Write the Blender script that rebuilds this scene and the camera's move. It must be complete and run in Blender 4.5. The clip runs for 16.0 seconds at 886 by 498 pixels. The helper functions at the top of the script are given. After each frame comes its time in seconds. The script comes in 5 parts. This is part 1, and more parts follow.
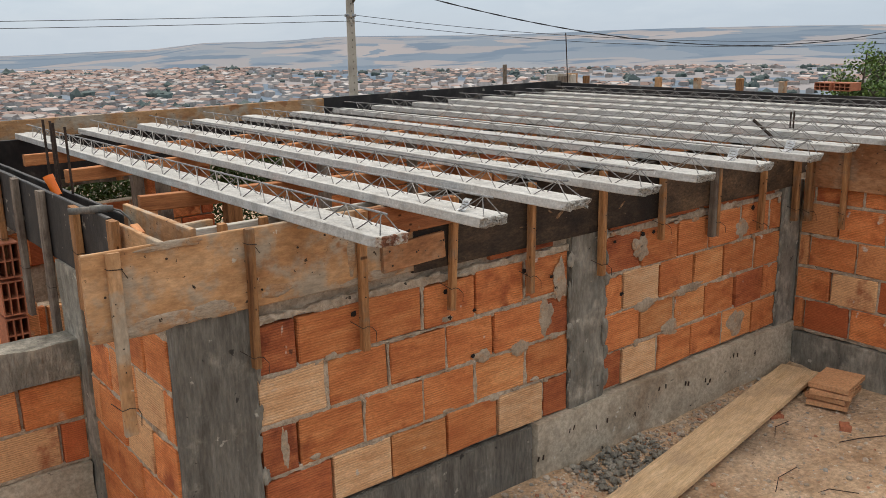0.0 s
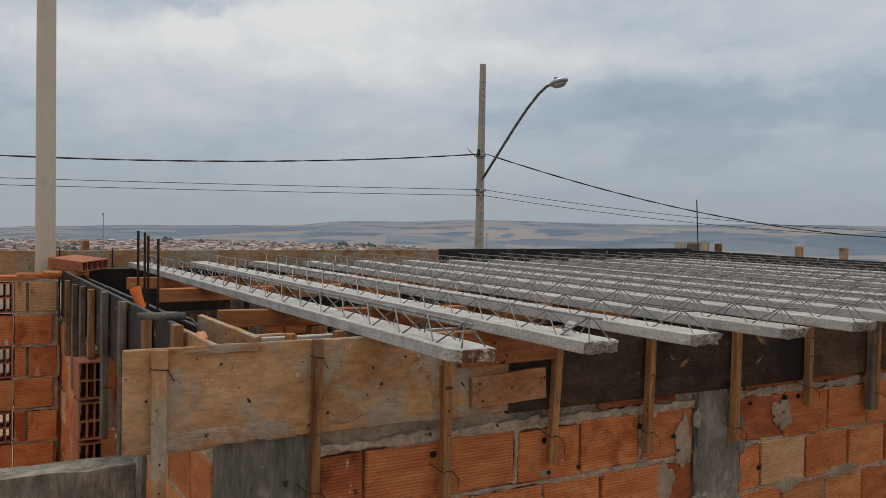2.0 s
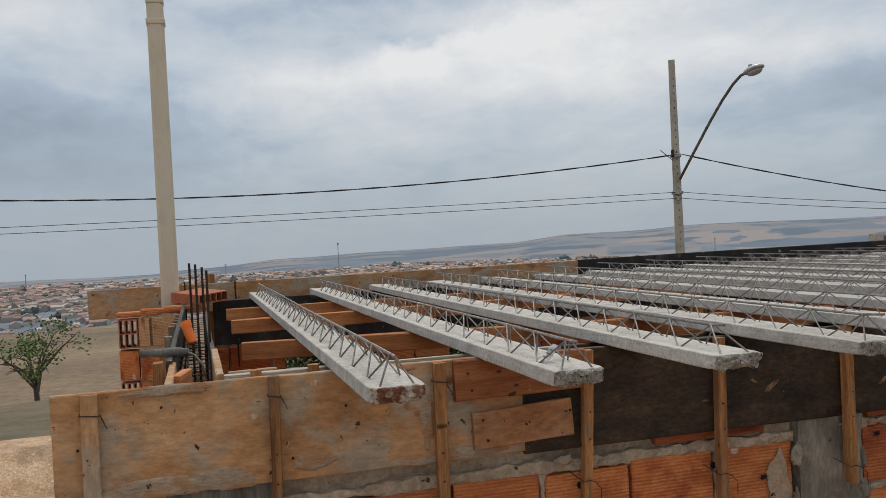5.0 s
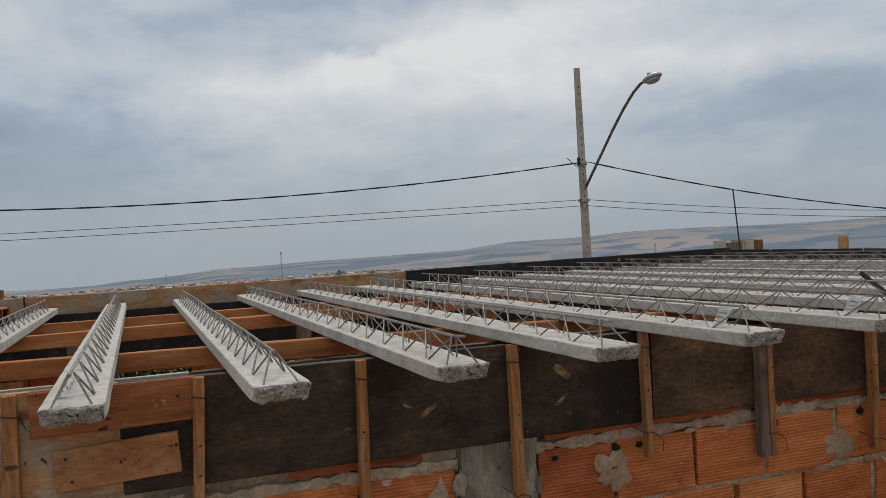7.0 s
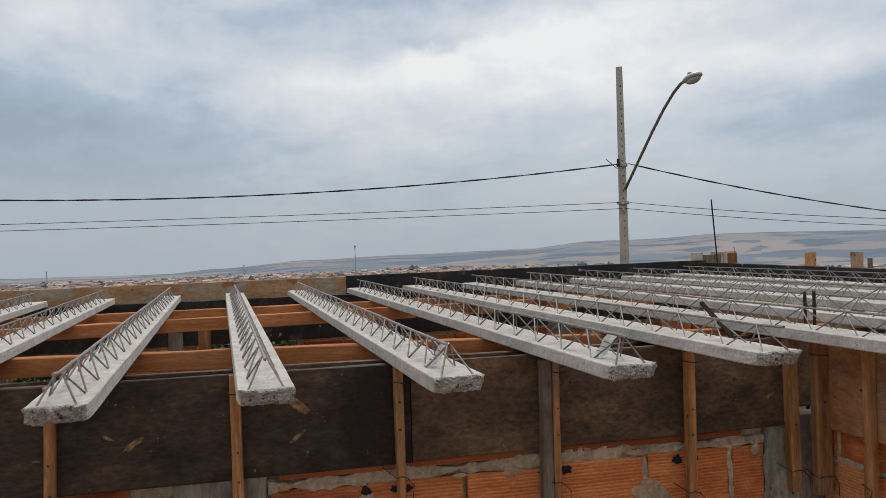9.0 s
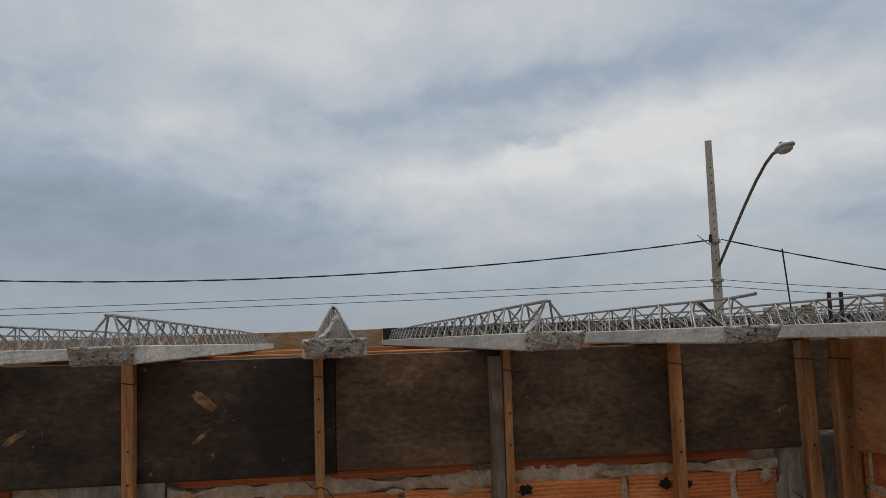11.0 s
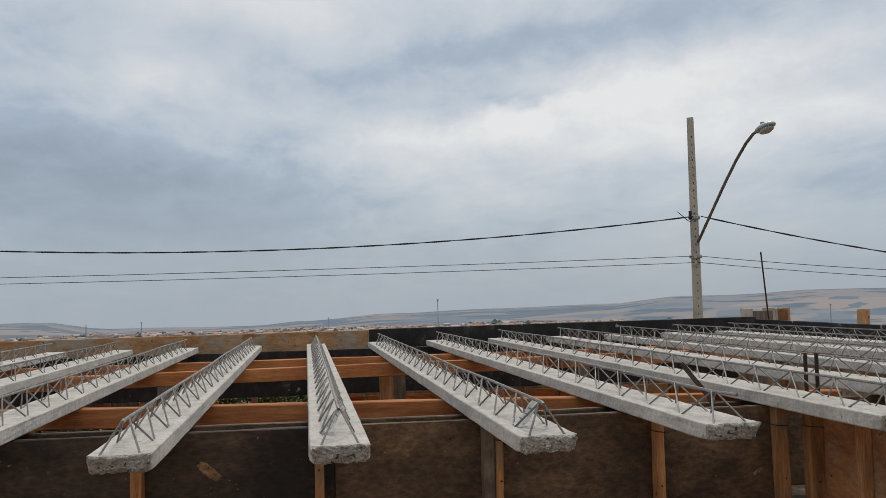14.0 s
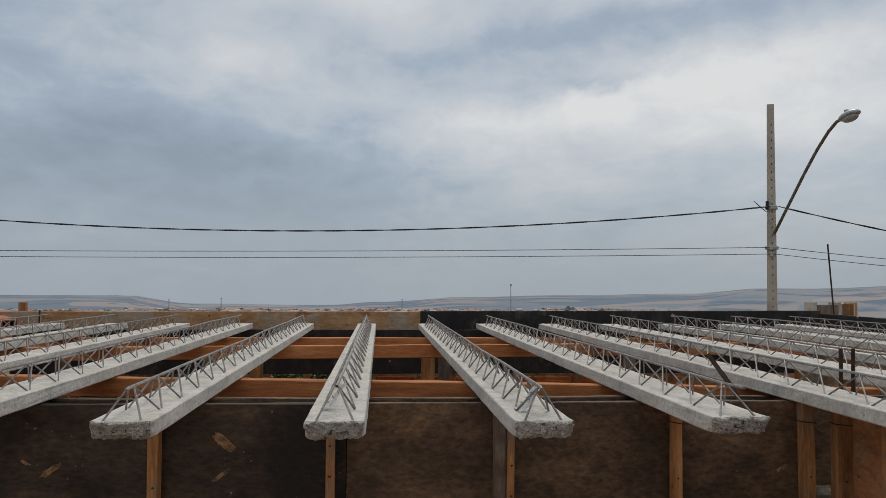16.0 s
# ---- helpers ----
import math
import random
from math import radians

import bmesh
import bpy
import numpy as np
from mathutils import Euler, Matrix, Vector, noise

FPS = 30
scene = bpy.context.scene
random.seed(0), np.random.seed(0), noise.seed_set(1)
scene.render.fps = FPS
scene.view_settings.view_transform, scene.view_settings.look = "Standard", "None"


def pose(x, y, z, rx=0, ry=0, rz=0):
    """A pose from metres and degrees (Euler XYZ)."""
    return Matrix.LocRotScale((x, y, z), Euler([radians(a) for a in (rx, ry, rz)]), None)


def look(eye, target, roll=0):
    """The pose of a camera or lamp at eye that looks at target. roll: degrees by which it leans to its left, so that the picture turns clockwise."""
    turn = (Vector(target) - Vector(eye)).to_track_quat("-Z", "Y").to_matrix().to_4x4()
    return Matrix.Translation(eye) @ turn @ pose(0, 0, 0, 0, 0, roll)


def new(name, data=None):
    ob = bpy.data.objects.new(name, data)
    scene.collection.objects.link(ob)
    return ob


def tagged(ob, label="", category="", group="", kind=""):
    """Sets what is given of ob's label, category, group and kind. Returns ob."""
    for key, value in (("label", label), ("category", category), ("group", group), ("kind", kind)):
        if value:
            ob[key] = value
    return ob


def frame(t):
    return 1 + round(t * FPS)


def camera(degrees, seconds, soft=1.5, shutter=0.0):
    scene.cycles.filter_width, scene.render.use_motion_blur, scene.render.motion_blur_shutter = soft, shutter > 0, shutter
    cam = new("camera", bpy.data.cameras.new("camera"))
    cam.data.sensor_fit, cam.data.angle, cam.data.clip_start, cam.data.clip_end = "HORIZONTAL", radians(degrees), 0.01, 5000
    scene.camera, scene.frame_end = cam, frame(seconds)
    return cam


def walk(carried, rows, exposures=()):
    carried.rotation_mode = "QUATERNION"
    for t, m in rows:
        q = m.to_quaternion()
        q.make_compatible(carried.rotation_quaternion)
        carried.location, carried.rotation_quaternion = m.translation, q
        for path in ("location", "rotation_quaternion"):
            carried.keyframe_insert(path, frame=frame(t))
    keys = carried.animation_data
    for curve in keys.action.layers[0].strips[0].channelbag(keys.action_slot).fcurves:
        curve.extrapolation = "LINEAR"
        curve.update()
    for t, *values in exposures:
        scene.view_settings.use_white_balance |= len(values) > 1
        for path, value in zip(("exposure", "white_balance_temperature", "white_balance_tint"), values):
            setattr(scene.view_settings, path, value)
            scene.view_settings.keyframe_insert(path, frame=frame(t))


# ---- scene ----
cam = camera(54.3, 16.0, soft=0.6)
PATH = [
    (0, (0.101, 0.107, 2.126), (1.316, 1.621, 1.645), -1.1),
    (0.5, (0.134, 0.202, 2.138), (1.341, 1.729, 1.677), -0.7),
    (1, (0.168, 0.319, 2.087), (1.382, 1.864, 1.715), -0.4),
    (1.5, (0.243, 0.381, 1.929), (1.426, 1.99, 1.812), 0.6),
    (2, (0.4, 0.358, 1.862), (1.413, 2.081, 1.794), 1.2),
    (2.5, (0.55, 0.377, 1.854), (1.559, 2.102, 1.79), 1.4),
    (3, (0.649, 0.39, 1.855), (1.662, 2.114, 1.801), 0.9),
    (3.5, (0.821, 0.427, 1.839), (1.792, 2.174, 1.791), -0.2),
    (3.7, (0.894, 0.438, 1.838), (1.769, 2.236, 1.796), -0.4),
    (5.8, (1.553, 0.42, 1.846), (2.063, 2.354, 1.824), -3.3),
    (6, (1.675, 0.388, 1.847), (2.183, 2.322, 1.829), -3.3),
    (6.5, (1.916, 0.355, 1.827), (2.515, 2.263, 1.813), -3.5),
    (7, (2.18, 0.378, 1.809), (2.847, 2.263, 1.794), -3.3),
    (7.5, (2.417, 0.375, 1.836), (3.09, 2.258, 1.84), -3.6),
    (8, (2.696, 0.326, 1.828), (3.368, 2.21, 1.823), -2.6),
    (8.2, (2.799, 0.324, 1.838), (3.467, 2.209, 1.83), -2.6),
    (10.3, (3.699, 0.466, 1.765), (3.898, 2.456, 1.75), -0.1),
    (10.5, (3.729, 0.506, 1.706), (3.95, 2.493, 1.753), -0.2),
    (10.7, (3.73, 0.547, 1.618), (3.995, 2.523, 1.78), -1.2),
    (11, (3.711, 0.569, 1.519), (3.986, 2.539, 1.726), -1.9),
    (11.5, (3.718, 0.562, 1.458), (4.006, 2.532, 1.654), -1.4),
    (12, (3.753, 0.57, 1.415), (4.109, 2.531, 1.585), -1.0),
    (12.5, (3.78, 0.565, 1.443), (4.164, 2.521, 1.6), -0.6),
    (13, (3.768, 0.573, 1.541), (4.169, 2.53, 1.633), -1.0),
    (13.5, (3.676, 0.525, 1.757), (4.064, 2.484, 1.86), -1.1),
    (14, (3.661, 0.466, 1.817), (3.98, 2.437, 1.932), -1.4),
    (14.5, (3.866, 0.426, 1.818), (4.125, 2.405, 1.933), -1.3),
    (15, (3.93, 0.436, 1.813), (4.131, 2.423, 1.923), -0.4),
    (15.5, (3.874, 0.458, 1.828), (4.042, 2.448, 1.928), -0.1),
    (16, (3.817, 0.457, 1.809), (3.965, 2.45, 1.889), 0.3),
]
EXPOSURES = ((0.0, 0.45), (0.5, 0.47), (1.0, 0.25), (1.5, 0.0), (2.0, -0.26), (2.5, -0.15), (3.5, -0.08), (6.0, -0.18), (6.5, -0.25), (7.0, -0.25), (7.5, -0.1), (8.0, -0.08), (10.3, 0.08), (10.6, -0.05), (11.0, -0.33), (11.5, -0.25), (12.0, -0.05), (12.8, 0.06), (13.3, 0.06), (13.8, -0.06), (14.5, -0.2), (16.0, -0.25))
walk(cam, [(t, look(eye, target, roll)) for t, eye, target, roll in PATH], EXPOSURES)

# ---- world, sun and exposure ----
world = bpy.data.worlds.new("overcast_sky")
scene.world = world
world.use_nodes = True
SUN_AZ, SUN_EL = radians(20), radians(50)
SUN_DIR = Vector((math.sin(SUN_AZ) * math.cos(SUN_EL), math.cos(SUN_AZ) * math.cos(SUN_EL), math.sin(SUN_EL)))


def build_world():
    nt = world.node_tree
    nt.nodes.clear()
    N, L = nt.nodes.new, nt.links.new
    out, bg = N("ShaderNodeOutputWorld"), N("ShaderNodeBackground")
    L(bg.outputs[0], out.inputs[0])
    tc, sep = N("ShaderNodeTexCoord"), N("ShaderNodeSeparateXYZ")
    L(tc.outputs["Generated"], sep.inputs[0])
    zc = N("ShaderNodeMath"); zc.operation = "MAXIMUM"; zc.inputs[1].default_value = 0.0
    L(sep.outputs[2], zc.inputs[0])
    za = N("ShaderNodeMath"); za.operation = "ADD"; za.inputs[1].default_value = 0.24
    L(zc.outputs[0], za.inputs[0])
    div = N("ShaderNodeVectorMath"); div.operation = "DIVIDE"
    cmb = N("ShaderNodeCombineXYZ")
    for k in range(3):
        L(za.outputs[0], cmb.inputs[k])
    L(tc.outputs["Generated"], div.inputs[0])
    L(cmb.outputs[0], div.inputs[1])
    mp = N("ShaderNodeMapping")
    mp.inputs["Location"].default_value = CLOUD_SHIFT
    mp.inputs["Rotation"].default_value = (0, 0, radians(CLOUD_TURN))
    mp.inputs["Scale"].default_value = (1.0, 0.8, 0.0)
    L(div.outputs[0], mp.inputs[0])
    big, fine = N("ShaderNodeTexNoise"), N("ShaderNodeTexNoise")
    for n, s, d, r in ((big, 1.1, 5, 0.52), (fine, 5.0, 8, 0.62)):
        n.inputs["Scale"].default_value, n.inputs["Detail"].default_value, n.inputs["Roughness"].default_value = s, d, r
        n.inputs["Distortion"].default_value = 0.35
        L(mp.outputs[0], n.inputs["Vector"])
    mixn = N("ShaderNodeMath"); mixn.operation = "MULTIPLY_ADD"; mixn.inputs[1].default_value = 0.24
    L(fine.outputs[0], mixn.inputs[0])
    sc = N("ShaderNodeMath"); sc.operation = "MULTIPLY"; sc.inputs[1].default_value = 0.46
    L(big.outputs[0], sc.inputs[0])
    base = N("ShaderNodeMath"); base.operation = "ADD"; base.inputs[1].default_value = 0.175
    L(sc.outputs[0], base.inputs[0]); L(base.outputs[0], mixn.inputs[2])
    # brighter cloud towards the veiled sun
    dot = N("ShaderNodeVectorMath"); dot.operation = "DOT_PRODUCT"; dot.inputs[1].default_value = SUN_DIR
    L(tc.outputs["Generated"], dot.inputs[0])
    glow = N("ShaderNodeMapRange"); glow.inputs[1].default_value, glow.inputs[2].default_value = 0.35, 1.0
    glow.inputs[3].default_value, glow.inputs[4].default_value = -0.03, 0.10
    L(dot.outputs["Value"], glow.inputs[0])
    add = N("ShaderNodeMath"); add.operation = "ADD"
    L(mixn.outputs[0], add.inputs[0]); L(glow.outputs[0], add.inputs[1])
    # cloud banks and thinner blue gaps: azimuth, elevation, half-widths, tilt, weight
    az = N("ShaderNodeMath"); az.operation = "ARCTAN2"
    L(sep.outputs[0], az.inputs[0]); L(sep.outputs[1], az.inputs[1])
    el = N("ShaderNodeMath"); el.operation = "ARCSINE"
    L(sep.outputs[2], el.inputs[0])
    warp = N("ShaderNodeTexNoise"); warp.inputs["Scale"].default_value, warp.inputs["Detail"].default_value, warp.inputs["Roughness"].default_value = 9.0, 6, 0.62
    L(tc.outputs["Generated"], warp.inputs["Vector"])
    wsep = N("ShaderNodeSeparateColor"); L(warp.outputs["Color"], wsep.inputs[0])

    def calc(op, a, b, c=None):
        n = N("ShaderNodeMath"); n.operation = op
        for k, v in enumerate((a, b, c)):
            if v is None:
                continue
            if isinstance(v, (int, float)):
                n.inputs[k].default_value = v
            else:
                L(v, n.inputs[k])
        return n.outputs[0]

    waz = calc("MULTIPLY_ADD", wsep.outputs[0], 0.20, calc("ADD", az.outputs[0], -0.10))
    wel = calc("MULTIPLY_ADD", wsep.outputs[1], 0.08, calc("ADD", el.outputs[0], -0.04))
    total = add.outputs[0]
    for a0, e0, sa, se, tilt, weight in BANKS:
        da = calc("ADD", waz, -radians(a0))
        de = calc("MULTIPLY_ADD", da, -tilt, calc("ADD", wel, -radians(e0)))
        q = calc("ADD", calc("POWER", calc("ABSOLUTE", calc("DIVIDE", da, radians(sa)), 0), 2.0), calc("POWER", calc("ABSOLUTE", calc("DIVIDE", de, radians(se)), 0), 2.0))
        total = calc("MULTIPLY_ADD", calc("EXPONENT", calc("MULTIPLY", q, -1.0), 0), weight, total)
    ramp = N("ShaderNodeValToRGB")
    e = ramp.color_ramp.elements
    e[0].position, e[0].color = 0.36, (0.305, 0.37, 0.452, 1)
    e[1].position, e[1].color = 0.78, (0.89, 0.89, 0.88, 1)
    for p, c in ((0.50, (0.42, 0.50, 0.60, 1)), (0.565, (0.555, 0.62, 0.69, 1)), (0.64, (0.665, 0.70, 0.745, 1))):
        k = e.new(p); k.color = c
    L(total, ramp.inputs[0])
    # haze along the horizon
    hz = N("ShaderNodeMapRange"); hz.interpolation_type = "SMOOTHSTEP"
    hz.inputs[1].default_value, hz.inputs[2].default_value = -0.02, 0.20
    hz.inputs[3].default_value, hz.inputs[4].default_value = 0.9, 0.0
    L(sep.outputs[2], hz.inputs[0])
    m1 = N("ShaderNodeMix"); m1.data_type = "RGBA"
    m1.inputs[7].default_value = (0.385, 0.450, 0.522, 1)
    L(hz.outputs[0], m1.inputs[0]); L(ramp.outputs[0], m1.inputs[6])
    sky = N("ShaderNodeTexSky"); sky.sky_type = "NISHITA"; sky.sun_disc = False
    sky.sun_elevation, sky.sun_rotation = SUN_EL, SUN_AZ
    sk = N("ShaderNodeVectorMath"); sk.operation = "SCALE"; sk.inputs["Scale"].default_value = 0.08
    L(sky.outputs[0], sk.inputs[0])
    m2 = N("ShaderNodeMix"); m2.data_type = "RGBA"; m2.inputs[0].default_value = 0.10
    L(m1.outputs[2], m2.inputs[6]); L(sk.outputs[0], m2.inputs[7])
    # an overcast sky is brightest overhead
    zen = N("ShaderNodeMapRange"); zen.interpolation_type = "SMOOTHSTEP"
    zen.inputs[1].default_value, zen.inputs[2].default_value, zen.inputs[3].default_value, zen.inputs[4].default_value = 0.40, 0.85, 0.0, 1.0
    L(sep.outputs[2], zen.inputs[0])
    m3 = N("ShaderNodeMix"); m3.data_type = "RGBA"; m3.inputs[7].default_value = (1.10, 1.07, 1.02, 1)
    L(zen.outputs[0], m3.inputs[0]); L(m2.outputs[2], m3.inputs[6])
    L(m3.outputs[2], bg.inputs[0])
    bg.inputs[1].default_value = 1.0


BANKS = ((15, 12.0, 15, 1.7, 0.18, 0.20), (23, 10.4, 11, 2.4, 0.1, 0.13), (30, 14.6, 7, 1.5, 0.1, 0.08), (-8, 13.8, 6, 1.1, 0.1, 0.08), (-16, 14.0, 4, 1.0, 0.0, 0.06), (15, 13.2, 4, 0.45, 0.1, -0.11),
         (6, 15.4, 11, 1.3, 0.13, -0.06), (17, 17.0, 8, 1.2, 0.1, -0.05), (-5, 18.7, 12, 1.4, 0.0, 0.06), (7, 20.5, 12, 1.5, 0.0, 0.07), (-13, 6.5, 17, 4.0, 0.0, -0.20), (6, 4.5, 14, 3.0, 0.0, -0.02), (12, 7.0, 14, 3.5, 0.0, 0.07),
         (47, 7.5, 13, 2.6, 0.0, -0.10), (41, 10.6, 9, 1.2, -0.05, 0.10), (47, 5.8, 4, 0.5, 0.0, 0.06), (0, 24, 30, 4, 0.0, 0.06))
CLOUD_SHIFT, CLOUD_TURN = (0.35, 0.2, 0.0), 12
build_world()
sun = new("sun", bpy.data.lights.new("sun", "SUN"))
sun.data.energy, sun.data.angle, sun.data.color = 1.2, radians(16), (1.0, 0.945, 0.86)
sun.matrix_world = look(SUN_DIR * 40, (0, 0, 0))
scene.view_settings.exposure = 0.0

# ---- materials ----


def surf(name, cols, scale=4.0, stretch=(1, 1, 1), stain=None, stain_scale=1.5, stain_at=(0.45, 0.7), rough=0.85, metal=0.0,
         bump=0.3, bump_scale=60.0, vary=0.0, dist=0.006, grooves=0.0, knots=0.0, spec=0.3, tint=None, tint_at=(0.6, 0.75), per_island=False, speck=None, fine=0.22):
    """A procedural surface: a grain ramp, soft stains, optional knots, grooves and specks, and fine relief."""
    m = bpy.data.materials.new(name)
    m.use_nodes = True
    nt = m.node_tree
    N, L = nt.nodes.new, nt.links.new
    b = nt.nodes["Principled BSDF"]
    b.inputs["Roughness"].default_value, b.inputs["Metallic"].default_value = rough, metal
    b.inputs["Specular IOR Level"].default_value = spec
    tc, info = N("ShaderNodeTexCoord"), N("ShaderNodeObjectInfo")
    off = N("ShaderNodeVectorMath"); off.operation = "SCALE"; off.inputs[0].default_value = (37.0, 19.0, 53.0)
    L(info.outputs["Random"], off.inputs["Scale"])
    vec = N("ShaderNodeVectorMath"); vec.operation = "ADD"
    L(tc.outputs["Object"], vec.inputs[0]); L(off.outputs[0], vec.inputs[1])
    mp = N("ShaderNodeMapping"); mp.inputs["Scale"].default_value = stretch
    L(vec.outputs[0], mp.inputs[0])

    def noise_of(vector, s, detail=6, r=0.6):
        n = N("ShaderNodeTexNoise")
        n.inputs["Scale"].default_value, n.inputs["Detail"].default_value, n.inputs["Roughness"].default_value = s, detail, r
        L(vector, n.inputs["Vector"])
        return n.outputs["Fac"]

    def mix(fac, a, c, mode="MIX"):
        x = N("ShaderNodeMix"); x.data_type = "RGBA"; x.blend_type = mode
        for k, v in ((0, fac), (6, a), (7, c)):
            if isinstance(v, (float, int)):
                x.inputs[k].default_value = v
            elif isinstance(v, tuple):
                x.inputs[k].default_value = (*v[:3], 1)
            else:
                L(v, x.inputs[k])
        return x.outputs[2]

    def band(value, lo, hi, a=0.0, c=1.0):
        r = N("ShaderNodeMapRange"); r.interpolation_type = "SMOOTHSTEP"
        for k, v in ((1, lo), (2, hi), (3, a), (4, c)):
            r.inputs[k].default_value = v
        L(value, r.inputs[0])
        return r.outputs[0]

    grain = noise_of(mp.outputs[0], scale, 8, 0.65)
    ramp = N("ShaderNodeValToRGB")
    e = ramp.color_ramp.elements
    e[0].position, e[0].color = 0.3, (*cols[0], 1)
    e[1].position, e[1].color = 0.72, (*cols[-1], 1)
    for i, c in enumerate(cols[1:-1]):
        k = e.new(0.3 + 0.42 * (i + 1) / (len(cols) - 1)); k.color = (*c, 1)
    L(grain, ramp.inputs[0])
    col = ramp.outputs[0]
    if per_island:
        geo = N("ShaderNodeNewGeometry")
        rnd = geo.outputs["Random Per Island"]
    else:
        rnd = info.outputs["Random"]
    if tint:
        w = N("ShaderNodeTexWhiteNoise"); w.noise_dimensions = "1D"
        L(rnd, w.inputs["W"])
        for i, tcol in enumerate(tint):
            sp = N("ShaderNodeMath"); sp.operation = "COMPARE"; sp.inputs[2].default_value = tint_at[1]
            sp.inputs[1].default_value = tint_at[0] + 2.1 * tint_at[1] * i
            L(w.outputs["Value"], sp.inputs[0])
            s2 = N("ShaderNodeMath"); s2.operation = "MULTIPLY"; s2.inputs[1].default_value = 0.8
            L(sp.outputs[0], s2.inputs[0])
            col = mix(s2.outputs[0], col, tcol)
    if vary:
        hs = N("ShaderNodeHueSaturation")
        v = N("ShaderNodeMapRange"); v.inputs[3].default_value, v.inputs[4].default_value = 1 - vary, 1 + vary
        L(rnd, v.inputs[0]); L(v.outputs[0], hs.inputs["Value"]); L(col, hs.inputs["Color"])
        col = hs.outputs[0]
    if stain:
        col = mix(band(noise_of(vec.outputs[0], stain_scale, 7, 0.62), *stain_at), col, stain)
    for sp_col, sp_scale, sp_at in (speck or ()):
        col = mix(band(noise_of(vec.outputs[0], sp_scale, 3, 0.55), sp_at, sp_at + 0.05), col, sp_col)
    if knots:
        vo = N("ShaderNodeTexVoronoi"); vo.voronoi_dimensions = "2D"; vo.inputs["Scale"].default_value = knots
        ks = N("ShaderNodeSeparateXYZ"); kc = N("ShaderNodeCombineXYZ"); km = N("ShaderNodeMath"); km.operation = "MULTIPLY"; km.inputs[1].default_value = 0.55
        L(vec.outputs[0], ks.inputs[0]); L(ks.outputs[0], km.inputs[0]); L(km.outputs[0], kc.inputs[0]); L(ks.outputs[2], kc.inputs[1])
        L(kc.outputs[0], vo.inputs["Vector"])
        col = mix(band(vo.outputs["Distance"], 0.018, 0.052, 0.85, 0.0), col, (cols[0][0] * 0.3, cols[0][1] * 0.28, cols[0][2] * 0.28))
    if fine:
        hv = N("ShaderNodeHueSaturation")
        L(band(noise_of(mp.outputs[0], bump_scale * 1.3, 4, 0.7), 0.28, 0.72, 1 - fine, 1 + fine), hv.inputs["Value"])
        L(col, hv.inputs["Color"])
        col = hv.outputs[0]
    L(col, b.inputs["Base Color"])
    h = noise_of(mp.outputs[0], bump_scale, 5, 0.6)
    if grooves:
        sep = N("ShaderNodeSeparateXYZ"); L(tc.outputs["Object"], sep.inputs[0])
        mu = N("ShaderNodeMath"); mu.operation = "MULTIPLY"; mu.inputs[1].default_value = 2 * math.pi / grooves
        L(sep.outputs[2], mu.inputs[0])
        si = N("ShaderNodeMath"); si.operation = "SINE"; L(mu.outputs[0], si.inputs[0])
        ad = N("ShaderNodeMath"); ad.operation = "MULTIPLY_ADD"; ad.inputs[1].default_value = 0.4
        L(si.outputs[0], ad.inputs[0]); L(h, ad.inputs[2])
        h = ad.outputs[0]
        # thin darker lines in the groove troughs, broken up by noise
        groove_lines = N("ShaderNodeMath"); groove_lines.operation = "MULTIPLY"
        L(band(si.outputs[0], -1.0, -0.35, 0.55, 0.0), groove_lines.inputs[0]); L(band(noise_of(mp.outputs[0], 9, 3, 0.6), 0.36, 0.62), groove_lines.inputs[1])
        col2 = mix(groove_lines.outputs[0], col, tuple(0.5 * c for c in cols[0]))
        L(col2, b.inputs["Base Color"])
    bp = N("ShaderNodeBump"); bp.inputs["Strength"].default_value, bp.inputs["Distance"].default_value = bump, dist
    L(h, bp.inputs["Height"]); L(bp.outputs[0], b.inputs["Normal"])
    return m


GRAIN = (0.9, 9.0, 9.0)
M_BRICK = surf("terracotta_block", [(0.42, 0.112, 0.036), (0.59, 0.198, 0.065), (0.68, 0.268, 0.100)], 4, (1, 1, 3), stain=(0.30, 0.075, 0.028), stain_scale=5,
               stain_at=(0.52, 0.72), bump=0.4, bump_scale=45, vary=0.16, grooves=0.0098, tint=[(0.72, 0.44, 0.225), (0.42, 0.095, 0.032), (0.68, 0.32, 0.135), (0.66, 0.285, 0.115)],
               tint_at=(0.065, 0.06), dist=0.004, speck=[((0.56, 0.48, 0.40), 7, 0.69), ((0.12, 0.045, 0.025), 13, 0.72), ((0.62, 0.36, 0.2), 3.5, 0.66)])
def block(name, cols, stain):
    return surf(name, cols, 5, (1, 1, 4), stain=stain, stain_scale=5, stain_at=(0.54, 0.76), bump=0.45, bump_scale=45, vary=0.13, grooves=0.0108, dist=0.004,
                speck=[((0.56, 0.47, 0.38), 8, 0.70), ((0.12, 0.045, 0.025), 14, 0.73)])


